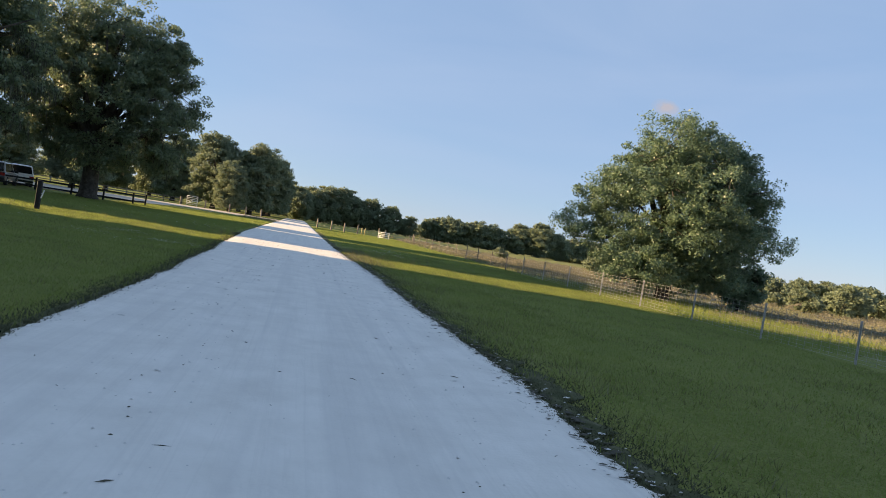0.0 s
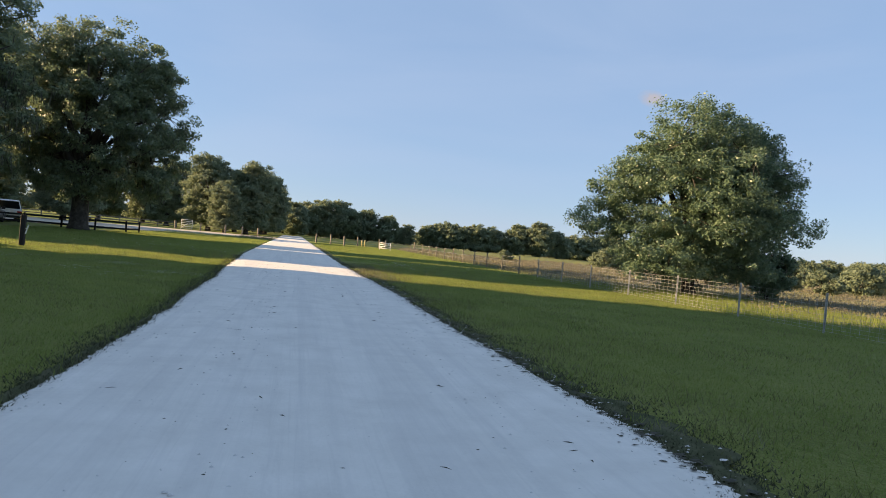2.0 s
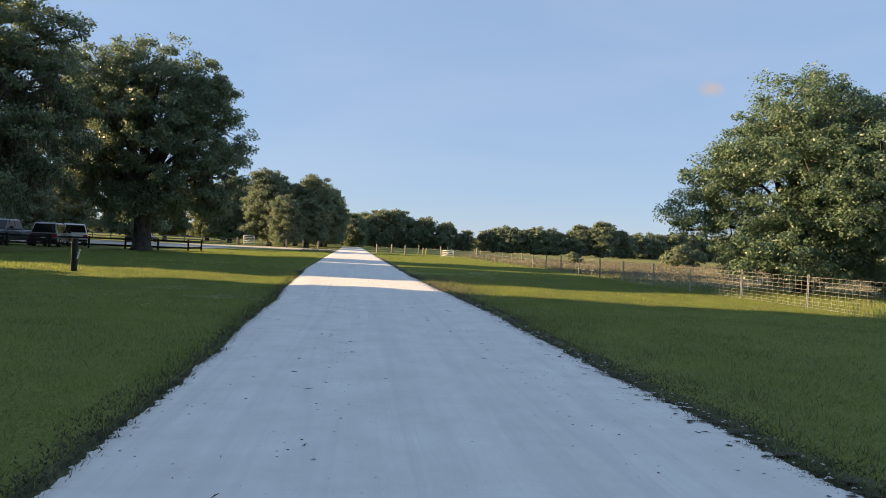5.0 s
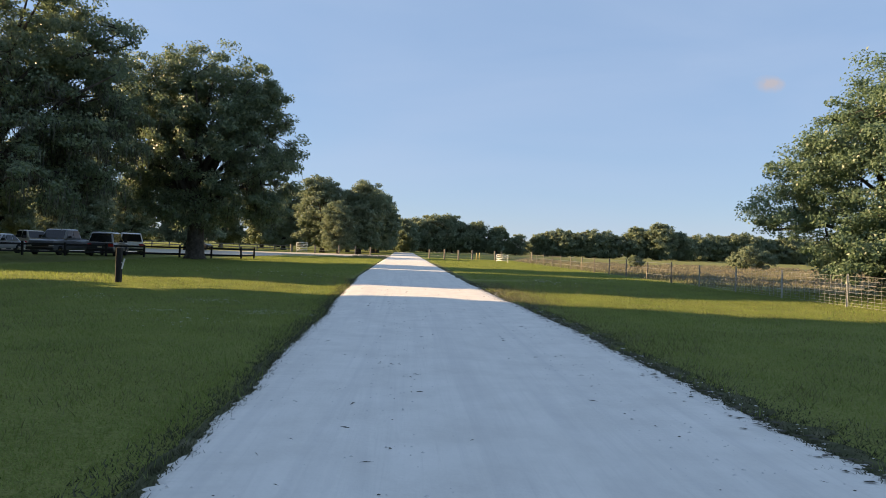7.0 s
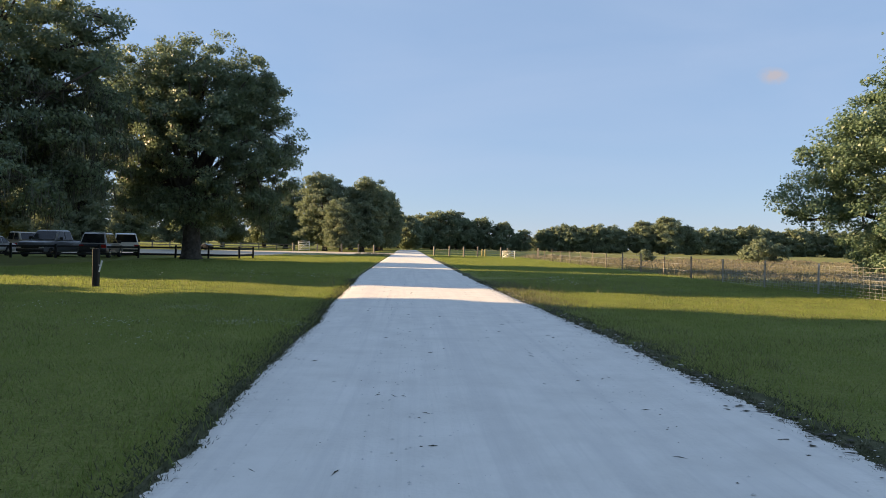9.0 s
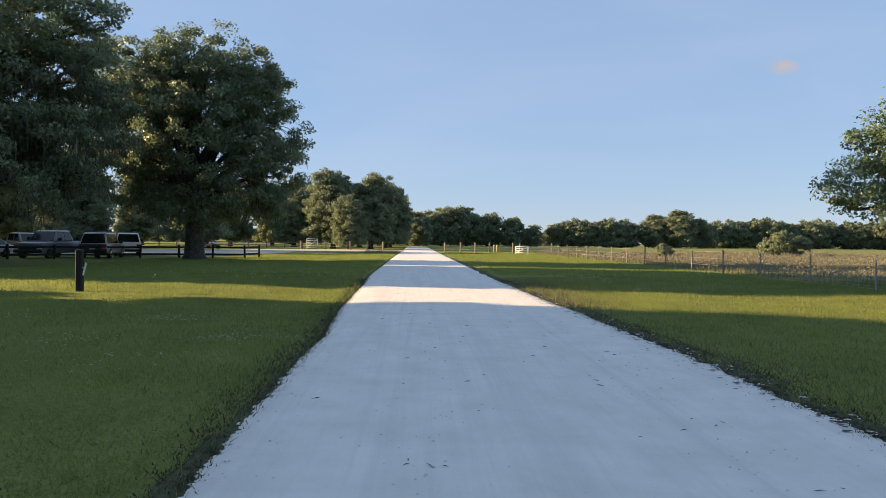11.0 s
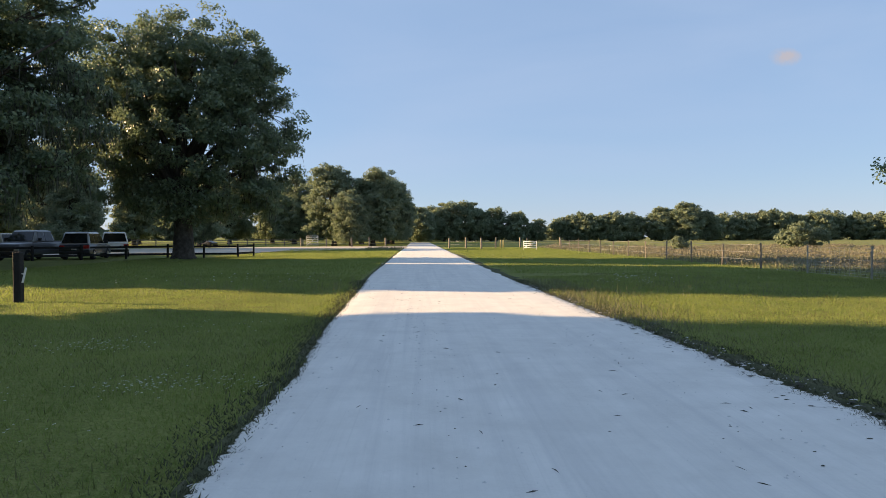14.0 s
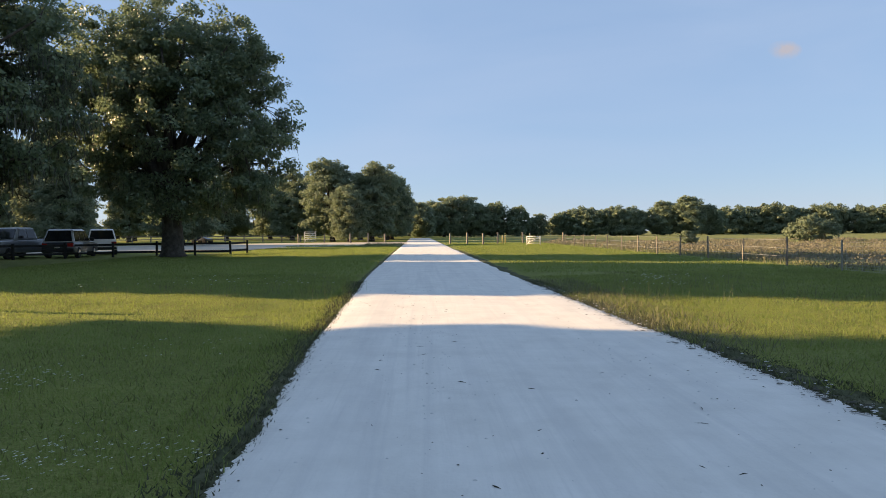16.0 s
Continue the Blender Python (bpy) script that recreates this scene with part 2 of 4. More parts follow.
def road_material():
    """Packed limerock: fine grit, faint streaks along the wheel tracks and small scuffs."""
    m = material("white_limerock", [(0.66, 0.63, 0.575), (0.73, 0.70, 0.64), (0.79, 0.755, 0.695)], 0.92, 1.6, 12, bump=0.22, bump_scale=26, spec=0.2)
    nt = m.node_tree
    link, b = nt.links.new, nt.nodes["Principled BSDF"]
    base = b.inputs["Base Color"].links[0].from_socket
    co = nt.nodes.new("ShaderNodeTexCoord").outputs["Object"]
    for stretch, rough, lo, hi, tone in (((3.2, 0.10, 1.0), 0.6, 0.45, 0.75, (0.58, 0.56, 0.53)), ((14.0, 0.35, 1.0), 0.7, 0.52, 0.8, (0.60, 0.575, 0.53)), ((5.0, 5.0, 5.0), 0.8, 0.60, 0.78, (0.56, 0.53, 0.48))):
        mp = nt.nodes.new("ShaderNodeMapping")
        mp.inputs["Scale"].default_value, mp.inputs["Rotation"].default_value = stretch, (0.31, 0.47, 0.012)
        n = nt.nodes.new("ShaderNodeTexNoise")
        n.inputs["Scale"].default_value, n.inputs["Detail"].default_value, n.inputs["Roughness"].default_value = 1.0, 8, rough
        n.inputs["Distortion"].default_value = 1.2
        r = nt.nodes.new("ShaderNodeMapRange")
        r.inputs[1].default_value, r.inputs[2].default_value, r.inputs[4].default_value = lo, hi, 0.55
        x = nt.nodes.new("ShaderNodeMix")
        x.data_type = "RGBA"
        x.inputs[7].default_value = (*tone, 1)
        link(co, mp.inputs["Vector"])
        link(mp.outputs[0], n.inputs["Vector"])
        link(n.outputs["Fac"], r.inputs[0])
        link(r.outputs[0], x.inputs[0])
        link(base, x.inputs[6])
        base = x.outputs[2]
    link(base, b.inputs["Base Color"])
    return m


ROAD = road_material()
SAND = material("sandy_lane", [(0.42, 0.37, 0.30), (0.55, 0.50, 0.42)], 0.95, 0.5, 8, bump=0.4, bump_scale=30, spec=0.1)


def road_sheet():
    ys = np.concatenate([np.arange(-30, 2, 0.5), np.arange(2, 34, 0.016), np.arange(34, 70, 0.25), np.arange(70, 182, 4)])
    cols = np.array([0.0, 0.02, 0.05, 0.15, 0.3, 0.45, 0.6, 0.75, 0.87, 0.95, 0.98, 1.0])
    vs, fs = [], []
    for y in ys:
        amp = 1.0 if y < 60 else 1.5
        a, b = road_left(y) - amp * ragged(y, -1) - 0.02, road_right(y) + amp * 1.3 * ragged(y, 1) + 0.05
        for c in cols:
            x = a + (b - a) * c
            # two shallow wheel tracks and a slight crown
            track = math.exp(-((c - 0.28) / 0.08) ** 2) + math.exp(-((c - 0.72) / 0.08) ** 2)
            z = 0.012 + 0.03 * min(1, 12 * min(c, 1 - c)) - 0.012 * track + 0.006 * noise.noise((x, y, 0))
            vs.append((x, y, -0.028 if c in (0.0, 1.0) else z))
    w = len(cols)
    fs = [(j * w + i, j * w + i + 1, (j + 1) * w + i + 1, (j + 1) * w + i) for j in range(len(ys) - 1) for i in range(w - 1)]
    tagged(new("road", mesh_from("road", vs, fs, ROAD, True)), "white crushed limerock road with ragged grassy edges", "road", kind="structure")


SOIL = material("dark_verge_soil", [(0.05, 0.06, 0.03), (0.085, 0.092, 0.05), (0.145, 0.138, 0.09)], 0.97, 3.5, 10, bump=0.8, bump_scale=35, spec=0.05)


def verge_soil(side, label, reach):
    """Bare dark soil between the crust of the road and the grass."""
    ys = np.concatenate([np.arange(0, 36, 0.06), np.arange(36, 70, 0.5)])
    vs = []
    for y in ys:
        e = road_left(y) if side < 0 else road_right(y)
        w = reach * (0.7 + 0.7 * noise.noise((side * 5, y * 0.5, 1)) + 0.7 * noise.noise((side * 9, y * 2.5, 3)) + 0.25 * noise.noise((side * 3, y * 9, 8)))
        for k, z in ((-0.35, -0.02), (0.0, 0.012), (0.5 * w, 0.03), (max(w, 0.02), 0.0)):
            x = e + side * k
            vs.append((x, y, z + max(0, ground_z(x, y)) + 0.006 * noise.noise((x * 9, y * 9, 0))))
    fs = [(j * 4 + i, j * 4 + i + 1, j * 4 + i + 5, j * 4 + i + 4) for j in range(len(ys) - 1) for i in range(3)]
    tagged(new("verge_soil", mesh_from("verge_soil", vs, fs, SOIL, True)), label, "soil", kind="structure")


def lane_sheet():
    pts = [(-3.4, 95), (-10.5, 87), (-15.5, 80.5), (-17, 72), (-25, 67.5), (-60, 60), (-60, 82), (-26, 107), (-15, 114), (-3.6, 112)]
    n = 6
    out = []
    for i, p in enumerate(pts):
        q = pts[(i + 1) % len(pts)]
        for k in range(n):
            f = k / n
            x, y = p[0] + (q[0] - p[0]) * f, p[1] + (q[1] - p[1]) * f
            out.append((x + 0.5 * noise.noise((x, y, 1)), y + 0.7 * noise.noise((x, y, 4)), 0.045))
    tagged(new("lane", mesh_from("lane", out, [tuple(range(len(out)))], SAND)), "pale sandy lane beside the board fence", "lane", kind="structure")


ground_sheet()
road_sheet()
lane_sheet()
verge_soil(-1, "narrow strip of bare dark soil along the west road edge", 0.12)
verge_soil(1, "ragged strip of bare dark soil along the east road edge", 0.5)

# ---- trees ----
def leaf_polys(rng, centers, outward, size, flat=0.0):
    """Pointed leaf clumps of four corners round the centres, turned roughly outward and up."""
    n = len(centers)
    nor = outward * 0.55 + rng.normal(0, 0.65, (n, 3)) + np.array([0, 0, 0.45])
    nor /= np.linalg.norm(nor, axis=1)[:, None]
    a = rng.normal(0, 1, (n, 3))
    a -= nor * (a * nor).sum(1)[:, None]
    a /= np.linalg.norm(a, axis=1)[:, None]
    b = np.cross(nor, a)
    s = size * rng.uniform(0.6, 1.35, (n, 1))
    bend = nor * s * 0.18
    return np.stack([centers - a * s * 0.6, centers + b * s * 0.38 + bend, centers + a * s * 0.7, centers - b * s * 0.38 + bend], 1)


def noise_cut(cen, gaps):
    """True where a bough's cluster stands; hollows between the boughs are left open."""
    return np.array([noise.noise((p[0] * 0.42 + 3.0, p[1] * 0.42, p[2] * 0.62)) > gaps for p in cen])


def crown_points(rng, blobs, clusters, leaves, spread, shell=0.55, gaps=-1.0):
    """Centres of leaf clusters in the outer part of the blobs, and leaves scattered round them."""
    B = np.array(blobs, float)
    vol = B[:, 3] * B[:, 4] * B[:, 5]
    pick = rng.choice(len(B), clusters, p=vol ** 0.75 / (vol ** 0.75).sum())
    d = rng.normal(0, 1, (clusters, 3))
    d /= np.linalg.norm(d, axis=1)[:, None]
    r = rng.uniform(shell ** 3, 1, (clusters, 1)) ** (1 / 3)
    r *= 1 + 0.10 * rng.normal(0, 1, (clusters, 1))
    cen = B[pick, :3] + d * r * B[pick, 3:]
    cut = noise_cut(cen, gaps)
    cen, d = cen[cut], d[cut]
    clusters = len(cen)
    k = rng.integers(0, clusters, leaves)
    rad = spread * rng.uniform(0.55, 1.35, (clusters, 1))
    off = rng.normal(0, 1, (leaves, 3))
    off /= np.linalg.norm(off, axis=1)[:, None]
    off *= rng.uniform(0, 1, (leaves, 1)) ** 0.45
    pos = cen[k] + off * rad[k] * np.array([1.15, 1.15, 0.72])
    out = d[k] * 0.8 + off
    out /= np.linalg.norm(out, axis=1)[:, None] + 1e-6
    return cen, pos, out


def build_tree(name, label, x, y, blobs, trunk_h, trunk_r, clusters, leaves, leaf, spread, seed, leaf_mat,
               moss=0, group="", shell=0.55, floor=0.3, limbs=14, sides=10, category="tree", gaps=-1.0):
    """blobs: ellipsoids of the crown (centre and radii), from the tree's foot."""
    rng = np.random.default_rng(seed)
    root = thing(name, label, category, pose(x, y, 0), group)
    cen, pos, out = crown_points(rng, blobs, clusters, leaves, spread, shell, gaps)
    keep = pos[:, 2] > floor
    part("crown", soup("crown", leaf_polys(rng, pos[keep], out[keep], leaf), leaf_mat), root)
    B = np.array(blobs, float)
    top = (B[:, 2] + 0.6 * B[:, 5]).max()
    mid = np.average(B[:, :2], axis=0, weights=B[:, 3])
    line = []
    for i in range(9):
        f = i / 8
        line.append((mid[0] * f * f + 0.18 * math.sin(5 * f + seed) * trunk_r * 4 * f, mid[1] * f * f + 0.15 * math.cos(4 * f + seed) * trunk_r * 4 * f, -0.15 + f * top))
    line.insert(1, (line[0][0], line[0][1], 0.35))
    specs = [(line, [trunk_r * k for k in (1.6, 1.15, 1.0, 0.92, 0.8, 0.64, 0.48, 0.33, 0.2, 0.07)])]
    ends = cen[rng.choice(len(cen), min(limbs, len(cen)), replace=False)]
    nodes = []
    for e in ends:
        f = float(np.clip(rng.uniform(trunk_h / top, trunk_h / top + 0.35), 0.1, 0.85))
        f = min(f, max(0.12, (e[2] - 0.5) / top * 0.8))
        j = f * 8
        p0 = np.array(line[1 + int(j)]) * (1 - (j % 1)) + np.array(line[min(9, 2 + int(j))]) * (j % 1)
        r0 = trunk_r * (0.55 - 0.4 * f)
        bend = np.array([0, 0, 0.12 * np.linalg.norm(e - p0)]) + rng.normal(0, 0.25, 3)
        pts = [p0 + (e - p0) * s + bend * math.sin(math.pi * s) for s in (0, 0.3, 0.6, 1)]
        specs.append((pts, [r0, r0 * 0.7, r0 * 0.45, 0.03]))
        nodes += [(pts[1], r0 * 0.4), (pts[2], r0 * 0.3), (pts[3], 0.03)]
    N = np.array([p for p, _ in nodes])
    twigs = []
    for c in cen[:: max(1, len(cen) // 220)]:
        i = int(np.argmin(np.linalg.norm(N - c, axis=1)))
        p0 = N[i]
        m = (p0 + c) / 2 + rng.normal(0, 0.15, 3)
        twigs.append(([p0, m, c], [max(0.025, nodes[i][1] * 0.5), 0.025, 0.01]))
    vs, fs = [], []
    for pts, radii in specs[:1]:
        v, f = tube_arrays(pts, radii, sides, 0)
        vs += v
        fs += f
    for pts, radii in specs[1:]:
        v, f = tube_arrays(pts, radii, 6, len(vs))
        vs += v
        fs += f
    for pts, radii in twigs:
        v, f = tube_arrays(pts, radii, 4, len(vs))
        vs += v
        fs += f
    part("trunk", mesh_from("trunk", vs, fs, BARK, True), root)
    if moss:
        low = cen[np.argsort(cen[:, 2])[: max(10, int(len(cen) * 0.55))]]
        k = rng.integers(0, len(low), moss)
        p = low[k] + rng.normal(0, 0.3, (moss, 3)) * np.array([1, 1, 0.5])
        ln = rng.uniform(0.25, 1.1, (moss, 1)) * np.array([[0, 0, 1]])
        wv = rng.normal(0, 1, (moss, 3)) * np.array([1, 1, 0])
        wv = wv / (np.linalg.norm(wv, axis=1)[:, None] + 1e-6) * rng.uniform(0.008, 0.035, (moss, 1))
        drift = rng.normal(0, 0.08, (moss, 3)) * np.array([1, 1, 0])
        part("moss", soup("moss", np.stack([p - wv * 0.5, p + wv * 0.5, p - ln * 0.55 + wv + drift, p - ln + drift * 2, p - ln * 0.5 - wv + drift], 1), MOSS), root, "grey hanging moss strands")
    return root


# big lone tree by the wire fence, a wide dome down to the ground
build_tree("tree", "broad leafy green tree standing beyond the wire fence", 20.3, 33.0,
           [(0, 0, 4.9, 4.7, 4.4, 4.0), (-0.4, -0.6, 8.0, 2.7, 2.6, 2.6), (0.6, -2.0, 4.8, 3.2, 2.4, 3.0), (2.6, -0.3, 7.0, 2.6, 2.4, 1.9), (-4.4, 1.2, 3.8, 1.9, 2, 1.3), (4.6, -1.2, 4.1, 1.7, 1.8, 1.1),
            (0.5, 0, 2.0, 4.0, 3.4, 1.6), (-3.9, 0.8, 5.6, 1.7, 1.5, 1.2), (1.3, 0, 7.9, 2.7, 2.6, 2.1), (3.2, -0.3, 6.2, 2.4, 2.4, 2.2), (-2.6, 0.6, 6.7, 1.7, 1.7, 1.4), (-2.5, -1.5, 2.0, 3.0, 2.4, 1.7)],
           1.6, 0.34, 1700, 210000, 0.10, 0.46, 11, ELM_LEAF, gaps=-0.62, shell=0.4, limbs=30)
build_tree("bush", "leafy bush at the foot of the large tree", 26.2, 34.2, [(0, 0, 1.4, 1.5, 1.4, 1.3), (0.6, 0, 2.2, 0.8, 0.8, 0.7)], 0.4, 0.08, 120, 9000, 0.13, 0.38, 12, ELM_LEAF, limbs=10, floor=0.05, category="bush")
# oak in front of the board fence
build_tree("oak_tree", "tall dark live oak with a thick trunk beside the board fence", -17.4, 58.4,
           [(1.0, 0, 8.6, 6.5, 5.0, 5.4), (0.8, 0, 12.2, 5.3, 4.4, 4.2), (-3.0, 0, 11.6, 4.0, 3.8, 4.2), (4.7, 0, 8.6, 3.2, 3.4, 3.8), (4.0, 0, 12.0, 2.9, 3.0, 2.7), (1.5, 0, 4.4, 6.0, 4.0, 2.0), (-5.0, 0.3, 8.6, 3.0, 3.0, 5.0)],
           3.2, 0.62, 1500, 150000, 0.165, 0.66, 21, OAK_LEAF, gaps=-0.26, moss=2500, shell=0.5, limbs=26, group="live oaks", floor=2.0)
# moss-hung oak in front of the parked cars
build_tree("oak_tree", "spreading live oak hung with grey moss by the car park", -26.0, 46.0,
           [(0, 0, 9.0, 8.0, 7.5, 5.0), (1.5, 0, 13.0, 6.2, 6, 3.8), (5.4, 0.5, 8.6, 3.8, 3.5, 4.8), (5.0, 0.5, 12.6, 3.4, 3.2, 3.0), (2.0, -2, 4.9, 6.6, 5, 2.4)],
           3.0, 0.6, 1500, 120000, 0.155, 0.62, 22, OAK_LEAF, gaps=-0.16, moss=9000, shell=0.45, limbs=26, group="live oaks", floor=2.2)
# oaks west of the road that shade the walk
shade_oak = build_tree("oak_tree", "broad live oak on the west meadow", -37.0, 23.0,
                       [(0, 0, 8.0, 5.2, 5.2, 5.4), (0, 0, 12.0, 4.4, 4.4, 3.6), (0, 0, 4.0, 4.4, 4.4, 2.4)],
                       2.4, 0.5, 420, 40000, 0.5, 0.95, 23, OAK_LEAF, shell=0.3, limbs=12, group="live oaks", floor=0.8)
for sx, sy, sc in ((-28.5, 27.0, 0.92), (-29, 19.5, 1.1), (-28, 12, 1.1), (-29, 5, 1.08), (-28, -2.5, 0.98), (-29, -10.5, 1.0), (-29, -19.5, 1.05), (-33, 24.2, 0.98), (-33, 16.5, 0.98), (-33, 9, 1.0), (-33, 1.5, 1.0), (-33, -6, 1.0), (-36, 43.8, 1.0), (-41, 52, 1.0), (-44, 60.5, 0.8)):
    copy_thing(shade_oak, pose(sx, sy, 0, 0, 0, (sx * 37 + sy * 91) % 360) @ Matrix.Scale(sc, 4))

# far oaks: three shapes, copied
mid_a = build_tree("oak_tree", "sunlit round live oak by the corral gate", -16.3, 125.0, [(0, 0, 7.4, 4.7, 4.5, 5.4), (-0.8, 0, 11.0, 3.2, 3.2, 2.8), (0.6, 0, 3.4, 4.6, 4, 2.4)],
                   1.6, 0.4, 520, 42000, 0.28, 0.75, 31, HAZED_LEAF, shell=0.5, limbs=12, group="roadside oaks", floor=0.6)
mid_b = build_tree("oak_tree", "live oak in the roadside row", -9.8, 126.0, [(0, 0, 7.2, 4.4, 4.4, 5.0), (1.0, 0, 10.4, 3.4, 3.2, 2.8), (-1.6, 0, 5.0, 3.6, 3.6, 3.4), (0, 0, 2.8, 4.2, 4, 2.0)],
                   1.6, 0.4, 520, 42000, 0.28, 0.75, 32, HAZED_LEAF, shell=0.5, limbs=12, group="roadside oaks", floor=0.5)
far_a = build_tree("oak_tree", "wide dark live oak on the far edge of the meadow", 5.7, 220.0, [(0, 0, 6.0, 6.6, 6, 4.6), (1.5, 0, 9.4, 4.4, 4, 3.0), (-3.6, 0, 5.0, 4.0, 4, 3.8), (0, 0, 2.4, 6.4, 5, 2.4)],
                   1.5, 0.45, 320, 17000, 0.52, 1.1, 33, HAZED_LEAF, shell=0.5, limbs=8, sides=6, group="far oaks", floor=0.2)
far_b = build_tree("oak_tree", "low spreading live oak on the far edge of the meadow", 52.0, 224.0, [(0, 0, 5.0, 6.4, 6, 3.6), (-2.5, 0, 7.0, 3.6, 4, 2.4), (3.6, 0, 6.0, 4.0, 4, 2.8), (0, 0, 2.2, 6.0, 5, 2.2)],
                   1.5, 0.45, 300, 16000, 0.52, 1.0, 34, HAZED_LEAF, shell=0.5, limbs=8, sides=6, group="far oaks", floor=0.2)


def plant(src, spots):
    for px, py, sc in spots:
        copy_thing(src, pose(px, py, 0, 0, 0, (px * 53 + py * 17) % 360) @ Matrix.Scale(sc, 4))


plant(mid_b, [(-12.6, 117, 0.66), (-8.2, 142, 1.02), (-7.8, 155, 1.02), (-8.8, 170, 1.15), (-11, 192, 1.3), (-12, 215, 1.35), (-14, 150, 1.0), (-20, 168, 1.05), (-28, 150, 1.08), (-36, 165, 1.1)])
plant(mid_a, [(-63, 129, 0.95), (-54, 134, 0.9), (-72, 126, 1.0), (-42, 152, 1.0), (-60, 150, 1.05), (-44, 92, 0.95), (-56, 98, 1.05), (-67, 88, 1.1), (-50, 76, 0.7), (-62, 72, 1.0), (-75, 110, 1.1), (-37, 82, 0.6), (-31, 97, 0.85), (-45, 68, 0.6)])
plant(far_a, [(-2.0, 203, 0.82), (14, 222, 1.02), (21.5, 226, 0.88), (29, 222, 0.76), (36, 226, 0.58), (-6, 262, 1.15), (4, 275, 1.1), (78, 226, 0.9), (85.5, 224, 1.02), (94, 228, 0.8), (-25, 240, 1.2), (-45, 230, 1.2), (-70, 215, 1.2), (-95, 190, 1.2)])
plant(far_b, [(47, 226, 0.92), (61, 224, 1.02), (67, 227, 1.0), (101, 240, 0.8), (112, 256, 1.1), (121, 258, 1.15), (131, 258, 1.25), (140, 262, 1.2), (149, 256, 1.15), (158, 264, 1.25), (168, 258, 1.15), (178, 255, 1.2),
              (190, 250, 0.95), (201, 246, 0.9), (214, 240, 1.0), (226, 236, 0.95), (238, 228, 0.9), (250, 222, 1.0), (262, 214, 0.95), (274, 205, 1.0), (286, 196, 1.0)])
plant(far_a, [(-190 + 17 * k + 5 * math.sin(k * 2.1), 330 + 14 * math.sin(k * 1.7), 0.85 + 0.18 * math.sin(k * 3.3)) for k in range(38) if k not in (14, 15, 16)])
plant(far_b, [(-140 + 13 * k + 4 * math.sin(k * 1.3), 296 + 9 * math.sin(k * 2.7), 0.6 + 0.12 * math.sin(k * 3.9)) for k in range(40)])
shrub = build_tree("bush", "rounded green bush in the dry pasture", 47.0, 96.0, [(0, 0, 1.5, 2.3, 2.0, 1.5), (0.6, 0, 2.4, 1.2, 1.2, 0.9)], 0.4, 0.08, 90, 5000, 0.24, 0.5, 35, HAZED_LEAF, limbs=8, floor=0.05, group="pasture bushes", category="bush")
plant(shrub, [(-120 + 9.5 * k + 3 * math.sin(k * 1.9), 283 + 5 * math.sin(k * 2.3), 1.7 + 0.4 * math.sin(k * 2.9)) for k in range(46)])
plant(shrub, [(25.7, 81, 0.45), (50, 97, 0.8), (50, 60, 0.9), (56, 57, 1.0), (62, 62, 1.1), (70, 70, 1.2), (80, 76, 1.3), (47, 52, 0.7)])

# ---- fences, posts and gates ----
def post_mesh(w, h, mat, bevel=0.012, sink=0.25):
    bm = bmesh.new()
    add_box(bm, -w / 2, w / 2, -w / 2, w / 2, -sink, h, bevel)
    return bm_mesh("post", bm, mat)


def rail_between(p, q, w, t, mat):
    """A board from p to q, as one mesh in the fence's own space."""
    p, q = Vector(p), Vector(q)
    d = (q - p)
    bm = bmesh.new()
    add_box(bm, 0, d.length, -t / 2, t / 2, -w / 2, w / 2, 0.006)
    turn = Matrix.Translation(p) @ d.to_track_quat("X", "Z").to_matrix().to_4x4()
    bmesh.ops.transform(bm, matrix=turn, verts=bm.verts)
    return bm_mesh("rail", bm, mat)


def board_fence(label, spots, h, heights, mat, post_w=0.13, group=""):
    fence = thing("board_fence", label, "fence", pose(spots[0][0], spots[0][1], 0), group)
    o = Vector((spots[0][0], spots[0][1], 0))
    pm = post_mesh(post_w, h, mat)
    rng = random.Random(5)
    for i, s in enumerate(spots):
        ob = part("post", pm, fence)
        ob.matrix_basis = pose(s[0] - o.x, s[1] - o.y, rng.uniform(-0.03, 0.03), rng.uniform(-1.5, 1.5), rng.uniform(-1.5, 1.5), rng.uniform(-6, 6))
        if i:
            a, b = Vector((*spots[i - 1], 0)) - o, Vector((*s, 0)) - o
            n = (b - a).cross(Vector((0, 0, 1))).normalized() * (post_w / 2 + 0.02)
            for z in heights:
                part("rail", rail_between(a + n + Vector((0, 0, z + rng.uniform(-0.015, 0.015))), b + n + Vector((0, 0, z + rng.uniform(-0.015, 0.015))), 0.14, 0.035, mat), fence)
    return fence


spots = [(-14.3, 64.6), (-14.7, 61.8)] + [(-17.0, 61.3), (-19.4, 60.8), (-21.6, 59.2), (-23.7, 57.4), (-25.8, 55.6), (-27.9, 54.0), (-30.0, 52.4), (-32.1, 50.8), (-34.2, 49.2), (-36.3, 47.6)]
board_fence("black-painted two-rail board fence round the car park", spots, 1.0, (0.30, 0.82), BLACK_WOOD)
board_fence("weathered grey board fence behind the sandy lane", [(-60 + 3.2 * i, 128 - 0.25 * i) for i in range(13)], 1.2, (0.5, 1.0), GREY_WOOD, 0.16)

